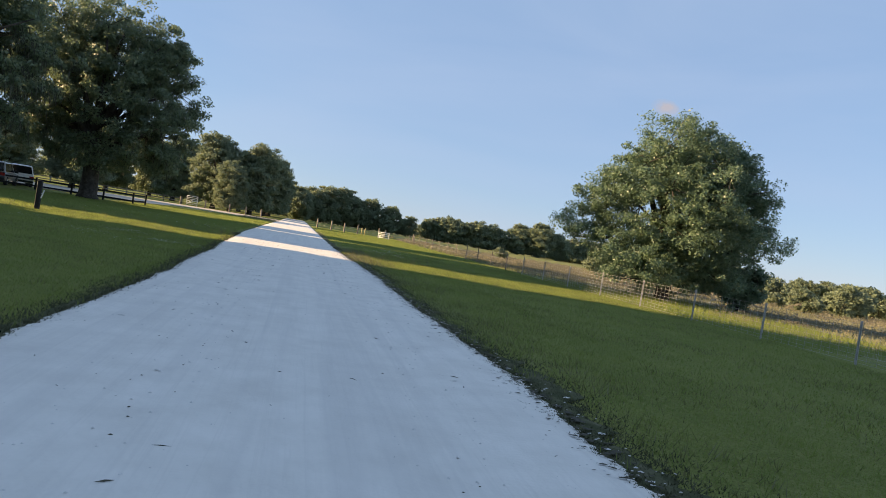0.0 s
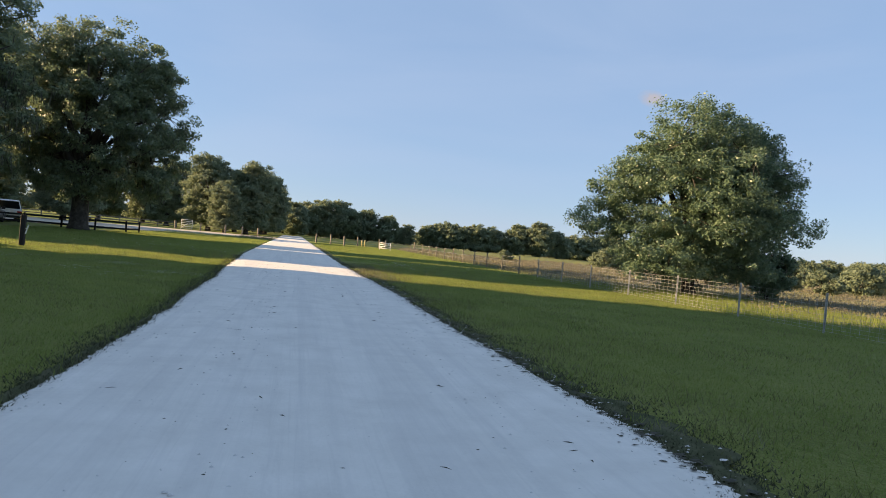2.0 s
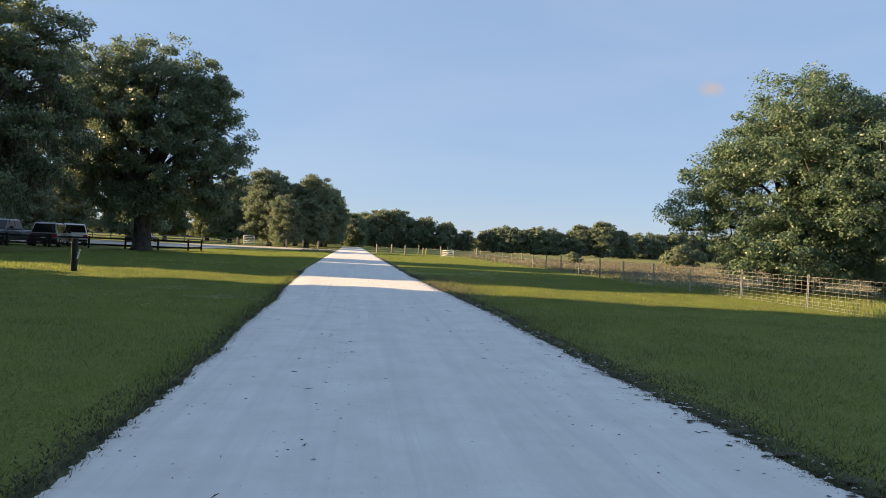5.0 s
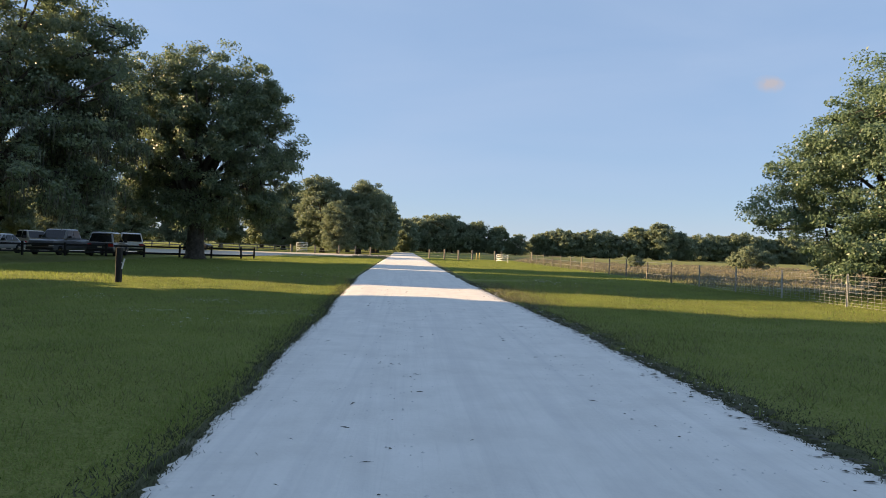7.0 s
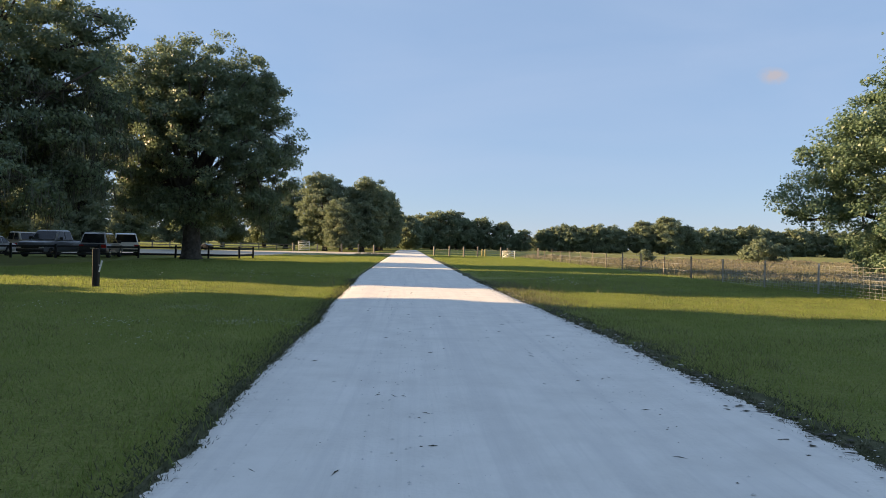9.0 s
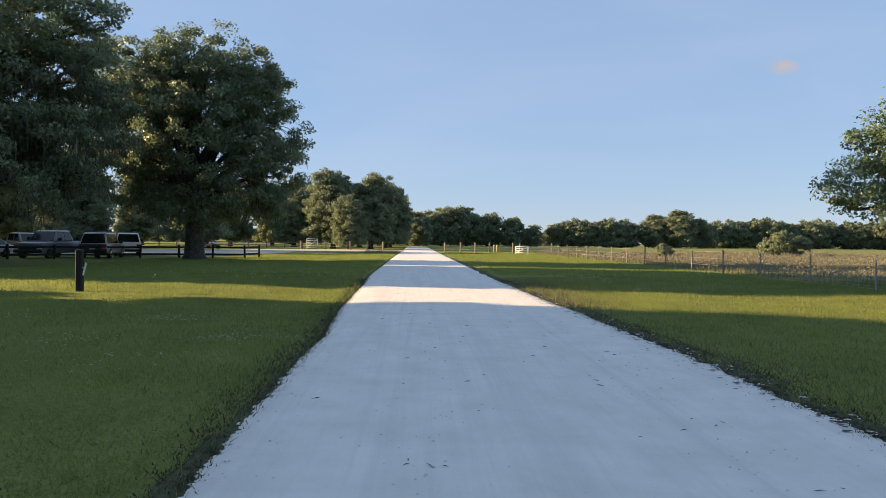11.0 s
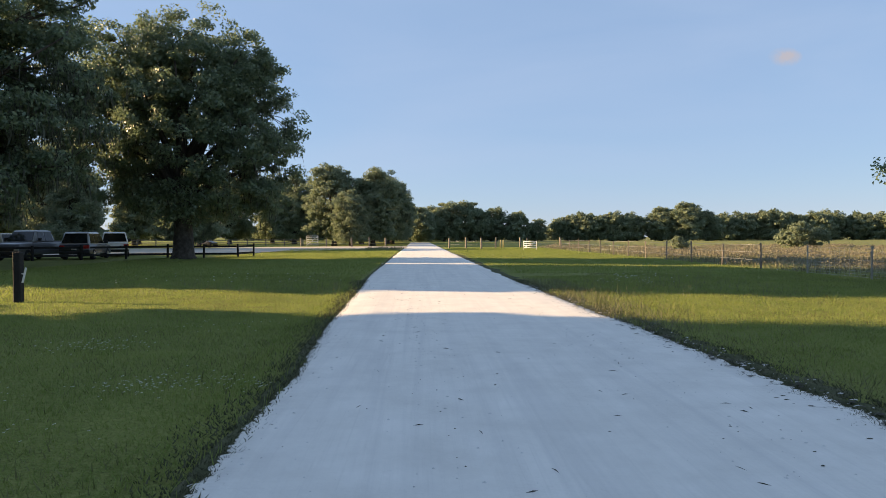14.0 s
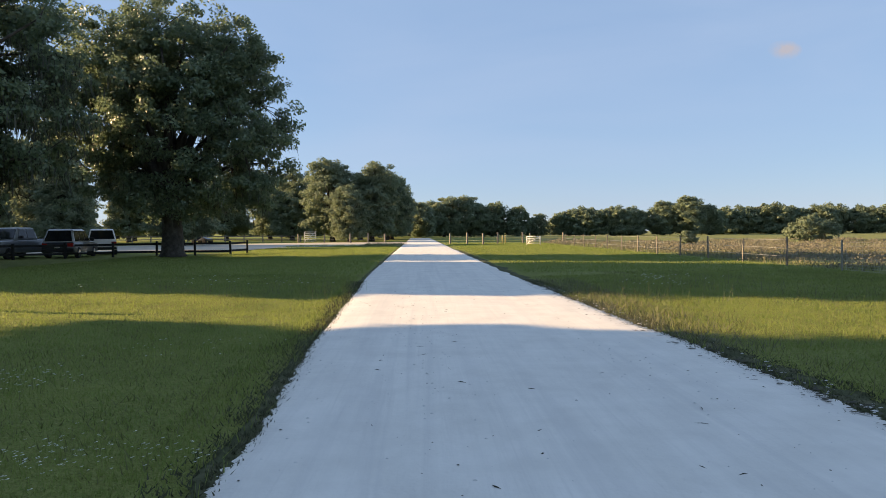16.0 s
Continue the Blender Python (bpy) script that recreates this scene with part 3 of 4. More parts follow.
# lone post with a reflector
marker = thing("marker_post", "dark square wooden post with a white reflector strip on the verge", "post", pose(-10.5, 29.25, 0))
part("post", post_mesh(0.17, 1.16, BLACK_WOOD, 0.02), marker)
bm = bmesh.new()
add_box(bm, -0.024, 0.024, -0.006, 0.006, -0.18, 0.18, 0.004, pose(0.15, -0.03, 0.62, 0, 14, 0))
add_box(bm, -0.02, 0.10, -0.004, 0.004, -0.012, 0.012, 0, pose(0.07, -0.02, 0.66, 0, 14, 0))
part("reflector", bm_mesh("reflector", bm, WHITE_PAINT), marker, "white reflector strip")


def steel_post_mesh(h):
    """A studded T-post: flange, web and a spade plate at the ground."""
    bm = bmesh.new()
    add_box(bm, -0.028, 0.028, -0.008, 0.008, -0.3, h)
    add_box(bm, -0.007, 0.007, 0.006, 0.045, -0.3, h - 0.003)
    for k in range(8):
        z = 0.15 + k * (h - 0.2) / 8
        add_box(bm, -0.012, 0.012, -0.016, -0.007, z, z + 0.02)
    return bm_mesh("post", bm, GALV)


def wire_panel_mesh(length, h, rows, step, r):
    bm = bmesh.new()
    for k in range(rows):
        z = 0.06 + (h - 0.1) * (k / (rows - 1)) ** 1.15
        add_box(bm, 0, length, -r, r, z - r, z + r)
    n = max(1, int(length / step))
    for k in range(n + 1):
        x = length * k / n
        add_box(bm, x - r * 0.8, x + r * 0.8, -r * 0.8, r * 0.8, 0.06, h - 0.04)
    return bm_mesh("wire_mesh", bm, GALV)


wire_fence = thing("wire_fence", "galvanised woven-wire fence on steel T-posts along the pasture", "fence", pose(14.1, 31.9, 0))
ys = [6.6, 10.2, 13.8, 17.3, 20.9, 24.55, 28.2, 31.95, 35.6, 39.3]
pm = steel_post_mesh(1.14)
panels = {}
for i, y in enumerate(ys):
    x = float(np.interp(y, [7, 24, 32, 62], [14.3, 14.2, 14.1, 14.2]))
    part("post", pm, wire_fence).matrix_basis = pose(x - 14.1, y - 31.9, 0, 0, (i * 37 % 5 - 2) * 0.5, 90)
    if i + 1 < len(ys):
        ln = round(ys[i + 1] - y, 1)
        if ln not in panels:
            panels[ln] = wire_panel_mesh(ln, 1.1, 9, 0.28, 0.0028)
        part("wire_mesh", panels[ln], wire_fence).matrix_basis = pose(x - 14.1 - 0.02, y - 31.9, 0, 0, 0, 90)


def strand_fence(label, spots, h, w, mat, strands):
    o = spots[0]
    f = thing("wire_fence", label, "fence", pose(o[0], o[1], 0))
    pm = post_mesh(w, h, mat, 0.008)
    rng = random.Random(9)
    for i, s in enumerate(spots):
        part("post", pm, f).matrix_basis = pose(s[0] - o[0], s[1] - o[1], rng.uniform(-0.08, 0.08), rng.uniform(-2, 2), rng.uniform(-2, 2), rng.uniform(0, 40))
        if i:
            a = spots[i - 1]
            for z in strands:
                p, q = (a[0] - o[0], a[1] - o[1] + w * 0.5, z), (s[0] - o[0], s[1] - o[1] + w * 0.5, z)
                part("wire", tubes("wire", [([p, q], [0.006, 0.006])], GALV, 4), f)
    return f


strand_fence("thin grey posts with wire along the dry pasture", [(14.2 - 0.05 * max(0, k - 8), 43.0 + 3.8 * k) for k in range(12)], 1.2, 0.065, GREY_WOOD, (0.4, 0.75, 1.1))
strand_fence("weathered posts with wire beside the road verge", [(17.5, 101.5), (12.6, 99.0), (11.6, 98.4), (8.2, 97.0), (5.9, 92), (4.2, 94.8), (2.25, 97.8)], 1.4, 0.17, GREY_WOOD, (0.5, 0.9))
strand_fence("weathered posts with wire along the sandy lane", [(-20.3, 116.2), (-15.8, 112.5), (-11.6, 109.3), (-9.2, 111), (-6.85, 112.7)], 1.35, 0.19, GREY_WOOD, (0.5, 0.9))
# plain verge posts; their stronger yellow is sunlight painted into the colour
for bx, by in ((8.9, 97.6), (9.7, 101)):
    b = thing("bollard", "pale yellowish post on the verge, sunlit tone put into its colour", "bollard", pose(bx, by, 0), "yellow bollards")
    part("pipe", tubes("pipe", [([(0, 0, -0.2), (0, 0, 1.0), (0, 0, 1.08)], [0.09, 0.09, 0.05])], LIT_POST, 10), b)


def panel_gate(label, m, w, h, rails):
    g = thing("panel_gate", label, "gate", m)
    for x in (0.0, w):
        part("upright", tubes("upright", [([(x, 0, 0.02), (x, 0, h)], [0.045, 0.045])], WHITE_PAINT, 8), g)
    for k in range(rails):
        z = 0.25 + (h - 0.3) * k / (rails - 1)
        part("rail", tubes("rail", [([(0, 0, z), (w, 0, z)], [0.04, 0.04])], WHITE_PAINT, 8), g)
    part("brace", tubes("brace", [([(0, 0.02, 0.25), (w, 0.02, h - 0.05)], [0.03, 0.03])], WHITE_PAINT, 8), g)
    return g


panel_gate("white tubular steel corral gate standing open", pose(-19.25, 115.5, 0, 0, 0, 8), 1.7, 1.7, 6)
panel_gate("low white steel gate panel in the fence corner", pose(10.1, 86.0, 0, 0, 0, -28), 1.5, 1.0, 4)

# ---- vehicles ----
GLASS = bpy.data.materials.new("dark_glass")
GLASS.use_nodes = True
gb = GLASS.node_tree.nodes["Principled BSDF"]
gb.inputs["Base Color"].default_value, gb.inputs["Roughness"].default_value = (0.012, 0.014, 0.016, 1), 0.06
RUBBER = material("rubber", [(0.012, 0.012, 0.012), (0.03, 0.03, 0.03)], 0.9, 20, 4)
CHROME = material("bright_metal", [(0.5, 0.5, 0.5), (0.7, 0.7, 0.7)], 0.25, 8, 3, metal=1.0)
RED_LENS = material("red_lens", [(0.25, 0.01, 0.01), (0.4, 0.02, 0.015)], 0.2, 10, 2)
CLEAR_LENS = material("lamp_lens", [(0.55, 0.55, 0.55), (0.75, 0.75, 0.75)], 0.15, 10, 2)
PLASTIC = material("black_plastic", [(0.015, 0.015, 0.016), (0.03, 0.03, 0.03)], 0.6, 20, 4)


def car_paint(name, c):
    return material(name, [tuple(k * 0.9 for k in c), c], 0.3, 3, 5, coat=0.6, spec=0.5)


def prism(profile, w0, w1, z_lo, z_hi, bevel):
    """A side outline (along y, z up) widened across x; narrower towards z_hi."""
    bm = bmesh.new()

    def half(z):
        f = min(1, max(0, (z - z_lo) / (z_hi - z_lo)))
        return (w0 + (w1 - w0) * f) / 2

    a = [bm.verts.new((-half(z), y, z)) for y, z in profile]
    b = [bm.verts.new((half(z), y, z)) for y, z in profile]
    n = len(profile)
    bm.faces.new(a)
    bm.faces.new(b[::-1])
    for i in range(n):
        bm.faces.new((a[i], b[i], b[(i + 1) % n], a[(i + 1) % n]))
    bmesh.ops.recalc_face_normals(bm, faces=bm.faces)
    bmesh.ops.bevel(bm, geom=list(bm.edges), offset=bevel, segments=3, affect="EDGES", profile=0.5, clamp_overlap=True)
    return bm


def vehicle(name, label, category, m, paint, L=4.7, W=1.88, hood=0.98, roof=1.75, cab=(-1.15, 1.9), rake=(0.75, 0.35), bed=False, roof_paint=None):
    """Nose towards -y. cab: where the cabin meets the body, front and rear; rake: how far the glass leans in."""
    car = thing(name, label, category, m, "parked vehicles")
    f, r = -L / 2, L / 2
    body = prism([(f + 0.06, 0.36), (f, 0.62), (f + 0.12, hood - 0.1), (cab[0], hood), (cab[1], hood + 0.03), (r - 0.03, hood), (r, 0.66), (r - 0.1, 0.36)], W, W * 0.93, 0.3, hood, 0.11)
    part("body", bm_mesh("body", body, paint, True), car)
    c0, c1 = cab[0], cab[1]
    cabin = prism([(c0, hood - 0.02), (c0 + rake[0], roof - 0.03), (c0 + rake[0] + 0.3, roof), (c1 - rake[1] - 0.2, roof), (c1 - rake[1], roof - 0.04), (c1, hood)], W * 0.95, W * 0.76, hood, roof, 0.09)
    part("cabin", bm_mesh("cabin", cabin, roof_paint or paint, True), car)

    def pane(nm, quad, mat, parent=car, lift=0.02, label=""):
        q = [Vector(p) for p in quad]
        n = (q[1] - q[0]).cross(q[3] - q[0]).normalized()
        bm = bmesh.new()
        lo = [bm.verts.new(p - n * 0.03) for p in q]
        hi = [bm.verts.new(p + n * lift) for p in q]
        bm.faces.new(hi)
        bm.faces.new(lo[::-1])
        for i in range(4):
            bm.faces.new((lo[i], lo[(i + 1) % 4], hi[(i + 1) % 4], hi[i]))
        return part(nm, bm_mesh(nm, bm, mat), parent, label)

    def hw(z):
        return W * (0.95 + (0.76 - 0.95) * (z - hood) / (roof - hood)) / 2

    z0, z1 = hood + 0.07, roof - 0.12

    def yfront(z):
        return c0 + rake[0] * (z - hood) / (roof - hood)

    def yrear(z):
        return c1 - rake[1] * (z - hood) / (roof - hood)

    pane("windscreen", [(hw(z0) - 0.1, yfront(z0), z0), (-hw(z0) + 0.1, yfront(z0), z0), (-hw(z1) + 0.1, yfront(z1), z1), (hw(z1) - 0.1, yfront(z1), z1)][::-1], GLASS)
    pane("rear_window", [(-hw(z0) + 0.1, yrear(z0), z0), (hw(z0) - 0.1, yrear(z0), z0), (hw(z1) - 0.1, yrear(z1), z1), (-hw(z1) + 0.1, yrear(z1), z1)][::-1], GLASS)
    y_a, y_b = yfront(z0) + 0.25, yrear(z0) - 0.18
    n_win = 2 if bed else 3
    for s in (-1, 1):
        for k in range(n_win):
            ya, yb = y_a + (y_b - y_a) * k / n_win + 0.05, y_a + (y_b - y_a) * (k + 1) / n_win - 0.05
            ta = max(ya, yfront(z1) + 0.12)
            tb = min(yb, yrear(z1) - 0.1)
            quad = [(s * hw(z0), ya, z0), (s * hw(z0), yb, z0), (s * hw(z1), tb, z1), (s * hw(z1), ta, z1)]
            pane("side_window", quad if s > 0 else quad[::-1], GLASS)
        part("mirror", bm_mesh("mirror", (lambda b: (add_box(b, s * W / 2 - 0.02, s * W / 2 + s * 0.2, c0 + 0.35, c0 + 0.5, hood + 0.08, hood + 0.26, 0.03), b)[1])(bmesh.new()), PLASTIC), car)
        for lens, yy, mat, zz in (("headlight", f + 0.03, CLEAR_LENS, 0.75), ("tail_light", r - 0.03, RED_LENS, 0.86)):
            bm = bmesh.new()
            add_box(bm, s * (W / 2 - 0.36), s * (W / 2 - 0.06), yy - 0.05, yy + 0.05, zz - 0.09, zz + 0.09, 0.02)
            part(lens, bm_mesh(lens, bm, mat), car)
        for yy in (f + 0.85, r - 0.95):
            wheel = part("wheel", tubes("wheel", [([(s * (W / 2 - 0.22), yy, 0.35), (s * (W / 2 - 0.2), yy, 0.35), (s * (W / 2 - 0.02), yy, 0.35), (s * (W / 2 + 0.01), yy, 0.35)], [0.31, 0.35, 0.35, 0.31])], RUBBER, 20, False), car)
            part("rim", tubes("rim", [([(s * (W / 2 - 0.05), yy, 0.35), (s * (W / 2 + 0.015), yy, 0.35), (s * (W / 2 + 0.02), yy, 0.35)], [0.22, 0.21, 0.06])], CHROME, 14, False), wheel)
    bm = bmesh.new()
    add_box(bm, -W / 2 + 0.42, W / 2 - 0.42, f - 0.02, f + 0.08, 0.62, 0.86, 0.02)
    part("grille", bm_mesh("grille", bm, PLASTIC), car)
    for yy in (f - 0.04, r - 0.08):
        bm = bmesh.new()
        add_box(bm, -W / 2 + 0.04, W / 2 - 0.04, yy, yy + 0.12, 0.4, 0.58, 0.03)
        part("bumper", bm_mesh("bumper", bm, PLASTIC), car)
    bm = bmesh.new()
    add_box(bm, -0.16, 0.16, r + 0.035, r + 0.05, 0.66, 0.8)
    part("number_plate", bm_mesh("number_plate", bm, WHITE_PAINT), car)
    if bed:
        bm = bmesh.new()
        add_box(bm, -W / 2 + 0.12, W / 2 - 0.12, c1 + 0.1, r - 0.1, hood - 0.02, hood + 0.06, 0.02)
        part("bed_cover", bm_mesh("bed_cover", bm, PLASTIC), car)
    else:
        for s in (-1, 1):
            part("roof_rail", tubes("roof_rail", [([(s * W * 0.33, c0 + rake[0] + 0.5, roof + 0.04), (s * W * 0.33, c1 - rake[1] - 0.3, roof + 0.04)], [0.02, 0.02])], PLASTIC, 6), car)
    return car


DARK = car_paint("dark_car_paint", (0.035, 0.038, 0.046))
GREY = car_paint("grey_car_paint", (0.13, 0.14, 0.155))
SILVER = car_paint("silver_car_paint", (0.42, 0.43, 0.44))
WHITE_CAR = car_paint("white_car_paint", (0.75, 0.75, 0.74))
CAB = car_paint("dull_silver_car_paint", (0.24, 0.25, 0.26))
OLIVE = car_paint("tan_car_paint", (0.34, 0.31, 0.24))
vehicle("pickup_truck", "grey pickup truck with silver cab parked nose to the fence", "truck", pose(-27.5, 58.6, 0, 0, 0, -4), GREY, 5.6, 2.04, 1.2, 1.98, (-1.4, 0.9), (0.6, 0.25), True, CAB)
vehicle("suv", "black estate car with silver roof, tail to the fence", "car", pose(-24.6, 59.8, 0, 0, 0, 190), DARK, 4.8, 1.92, 1.02, 1.86, (-1.1, 2.3), (0.8, 0.4), False, SILVER)
vehicle("suv", "white sport utility car parked tail to the road", "car", pose(-25.4, 65.6, 0, 0, 0, 206), WHITE_CAR, 4.8, 1.95, 1.1, 1.9, (-1.1, 2.3), (0.7, 0.25))
vehicle("car", "dark silver saloon car parked at the fence", "car", pose(-31.6, 57.0, 0, 0, 0, -4), SILVER, 4.6, 1.8, 0.9, 1.48, (-1.0, 1.7), (0.9, 0.7))
vehicle("pickup_truck", "tan pickup truck parked under the oaks", "truck", pose(-35.0, 67.5, 0, 0, 0, 60), OLIVE, 5.4, 1.95, 1.1, 1.85, (-1.35, 0.9), (0.6, 0.25), True)
vehicle("suv", "dark sport utility car under the oaks", "car", pose(-35.2, 55.6, 0, 0, 0, -4), DARK, 4.7, 1.9, 1.02, 1.76)

# small off-road buggy on the lane
buggy = thing("buggy", "dark open off-road buggy parked on the sandy lane", "buggy", pose(-31.5, 106, 0.04, 0, 0, 70))
bm = prism([(-1.2, 0.4), (-1.3, 0.7), (-0.5, 0.95), (0.2, 0.6), (0.6, 0.6), (0.65, 0.95), (1.3, 0.95), (1.3, 0.4)], 1.3, 1.2, 0.3, 1.0, 0.05)
part("body", bm_mesh("body", bm, DARK, True), buggy)
part("roll_cage", tubes("roll_cage", [([(s * 0.55, -0.5, 0.95), (s * 0.5, -0.2, 1.75), (s * 0.5, 0.7, 1.8), (s * 0.55, 0.9, 0.95)], [0.03] * 4) for s in (-1, 1)] + [([(-0.5, y, 1.76), (0.5, y, 1.76)], [0.03, 0.03]) for y in (-0.2, 0.7)], PLASTIC, 6), buggy)
bm = bmesh.new()
add_box(bm, -0.5, 0.5, 0.2, 0.7, 0.6, 0.75, 0.04)
add_box(bm, -0.5, 0.5, 0.6, 0.74, 0.7, 1.25, 0.05)
part("seat", bm_mesh("seat", bm, PLASTIC), buggy)
for s in (-1, 1):
    for yy in (-0.85, 0.9):
        part("wheel", tubes("wheel", [([(s * 0.5, yy, 0.33), (s * 0.53, yy, 0.33), (s * 0.74, yy, 0.33), (s * 0.77, yy, 0.33)], [0.27, 0.33, 0.33, 0.27])], RUBBER, 16, False), buggy)

# ---- grass, flowers and litter ----
rng = np.random.default_rng(77)
VL = np.vectorize(road_left)
VR = np.vectorize(road_right)


def scatter(n, x0, x1, y0, y1, edge=0.0):
    """Random spots on the verges, none on the road."""
    p = np.stack([rng.uniform(x0, x1, n), rng.uniform(y0, y1, n)], 1)
    off = np.maximum(VL(p[:, 1]) - p[:, 0], p[:, 0] - VR(p[:, 1]))
    return p[off > edge - 0.10 + rng.exponential(0.08, n)]


def blades(p, h, w, lean=0.5):
    n = len(p)
    z = np.array([ground_z(x, y) for x, y in p])
    z = np.where(z < -0.029, 0.02, z) - 0.01
    base = np.column_stack([p, z])
    a = rng.uniform(0, 2 * math.pi, n)
    side = np.column_stack([np.cos(a), np.sin(a), np.zeros(n)]) * (w * rng.uniform(0.6, 1.4, n))[:, None]
    hh = h * rng.uniform(0.5, 1.4, n)
    b = rng.uniform(0, 2 * math.pi, n)
    tip = base + np.column_stack([np.cos(b) * hh * lean * rng.uniform(0, 1.4, n), np.sin(b) * hh * lean * rng.uniform(0, 1.4, n), hh])
    return np.stack([base - side, base + side, tip], 1)


def clumped(p, scale, cut):
    return p[np.array([noise.noise((x * scale, y * scale, 2.0)) > cut for x, y in p])]


patches = []
for x0, x1, y0, y1, d, h, w in ((-6, -2.2, 3, 24, 1000, 0.075, 0.0045), (1.6, 6, 1, 22, 1000, 0.075, 0.0045), (-6, -2.2, 24, 38, 1000, 0.075, 0.0055), (1.6, 6, 22, 38, 1000, 0.075, 0.0055),
                                (-11, -6, 6, 24, 420, 0.085, 0.007), (6, 14.2, 4, 22, 330, 0.085, 0.007), (-11, -6, 24, 40, 600, 0.08, 0.0075), (6, 14.2, 22, 40, 540, 0.08, 0.0075),
                                (-20, -11, 14, 60, 160, 0.12, 0.013), (-11, -2.4, 38, 60, 150, 0.11, 0.013), (1.2, 14.2, 40, 66, 130, 0.11, 0.014), (-16, -2.4, 60, 95, 70, 0.16, 0.024), (1, 14, 66, 100, 60, 0.16, 0.024)):
    p = scatter(int((x1 - x0) * (y1 - y0) * d), x0, x1, y0, y1)
    off = np.maximum(VL(p[:, 1]) - p[:, 0], p[:, 0] - VR(p[:, 1]))
    margin = np.where(p[:, 0] > 0, 0.9, 0.3) * np.array([1 + 0.7 * noise.noise((x * 0.5, y * 0.45, 8.0)) for x, y in p])
    p = p[off > margin * rng.uniform(0.45, 1.2, len(p))]
    patches.append(blades(p, h * 0.58, w * 1.1, 0.8))
tagged(new("grass", soup("grass", np.concatenate(patches), GRASS)), "short green mown grass on both verges", "grass", kind="stuff")

p = scatter(16000, 14.2, 24, 16, 36)
tagged(new("grass", soup("grass", blades(p, 0.2, 0.01), GRASS)), "knee-high green grass under the large tree", "grass", kind="stuff")

# taller weedy tufts, thick along the road's east edge
tufts = []
p = scatter(30000, 1.8, 4.4, 2, 34, 0.02)
off = p[:, 0] - VR(p[:, 1])
p = p[(off < rng.exponential(0.45, len(p)) + 0.05)]
tufts.append(blades(clumped(p, 1.2, 0.1), 0.10, 0.004, 0.9))
p = scatter(14000, -4.0, -2.2, 3, 34, 0.02)
p = p[(VL(p[:, 1]) - p[:, 0]) < rng.exponential(0.25, len(p)) + 0.02]
tufts.append(blades(clumped(p, 1.2, -0.1), 0.10, 0.004, 0.8))
p = scatter(9000, -12, -2.6, 4, 40)
tufts.append(blades(clumped(p, 0.9, 0.25), 0.16, 0.006, 0.7))
p = scatter(9000, 3, 14, 4, 40)
tufts.append(blades(clumped(p, 0.9, 0.25), 0.16, 0.006, 0.7))
tagged(new("weeds", soup("weeds", np.concatenate(tufts), GRASS)), "taller weedy grass tufts along the road edges", "weeds", kind="stuff")

# worn dark turf: a broad margin on the east side, a narrower one on the west, with tufts creeping onto the road
turf = []
p = scatter(90000, 1.8, 4.4, 1, 36, -0.02)
off = p[:, 0] - VR(p[:, 1])
wide = np.array([0.75 + 0.5 * noise.noise((0.0, y * 0.35, 6.0)) for y in p[:, 1]])
turf.append(blades(p[off < wide * rng.uniform(0.3, 1.3, len(p))], 0.032, 0.007, 1.2))
p = scatter(60000, -4.0, -2.2, 2, 36, -0.06)
off = VL(p[:, 1]) - p[:, 0]
wide = np.array([0.32 + 0.25 * noise.noise((4.0, y * 0.5, 6.0)) for y in p[:, 1]])
turf.append(blades(p[off < wide * rng.uniform(0.3, 1.4, len(p))], 0.036, 0.007, 1.2))
for side, n in ((-1, 420), (1, 620)):
    for _ in range(n):
        y = rng.uniform(2, 36)
        edge = road_left(y) if side < 0 else road_right(y)
        c = np.array([edge + side * (rng.normal(0.02, 0.05 if side < 0 else 0.12)), y])
        turf.append(blades(c + rng.normal(0, 1, (26, 2)) * np.array([0.05, 0.03]) * rng.uniform(0.5, 1.6), 0.03, 0.0045, 1.6))
tagged(new("turf", soup("turf", np.concatenate(turf), TURF)), "worn dark turf creeping over the road edges", "grass", kind="stuff")

# olive weeds in patches over the lawns
weeds = []
q = clumped(scatter(9000, 2.2, 4.2, 1, 34, 0.35), 1.5, 0.12)
weeds.append(blades(q, 0.15, 0.004, 0.7))
for x0, x1 in ((-13, -2.8), (3.0, 14)):
    weeds.append(blades(clumped(scatter(50000, x0, x1, 3, 40), 0.45, 0.05), 0.06, 0.006, 0.8))
    weeds.append(blades(clumped(scatter(24000, x0, x1, 3, 40), 1.7, 0.2), 0.085, 0.006, 0.8))
tagged(new("weeds", soup("weeds", np.concatenate(weeds), WEED)), "dull olive weeds in patches over the mown verges", "weeds", kind="stuff")

# brown brush in the rough pasture: low uneven clumps of stems and small leaves
brush = []
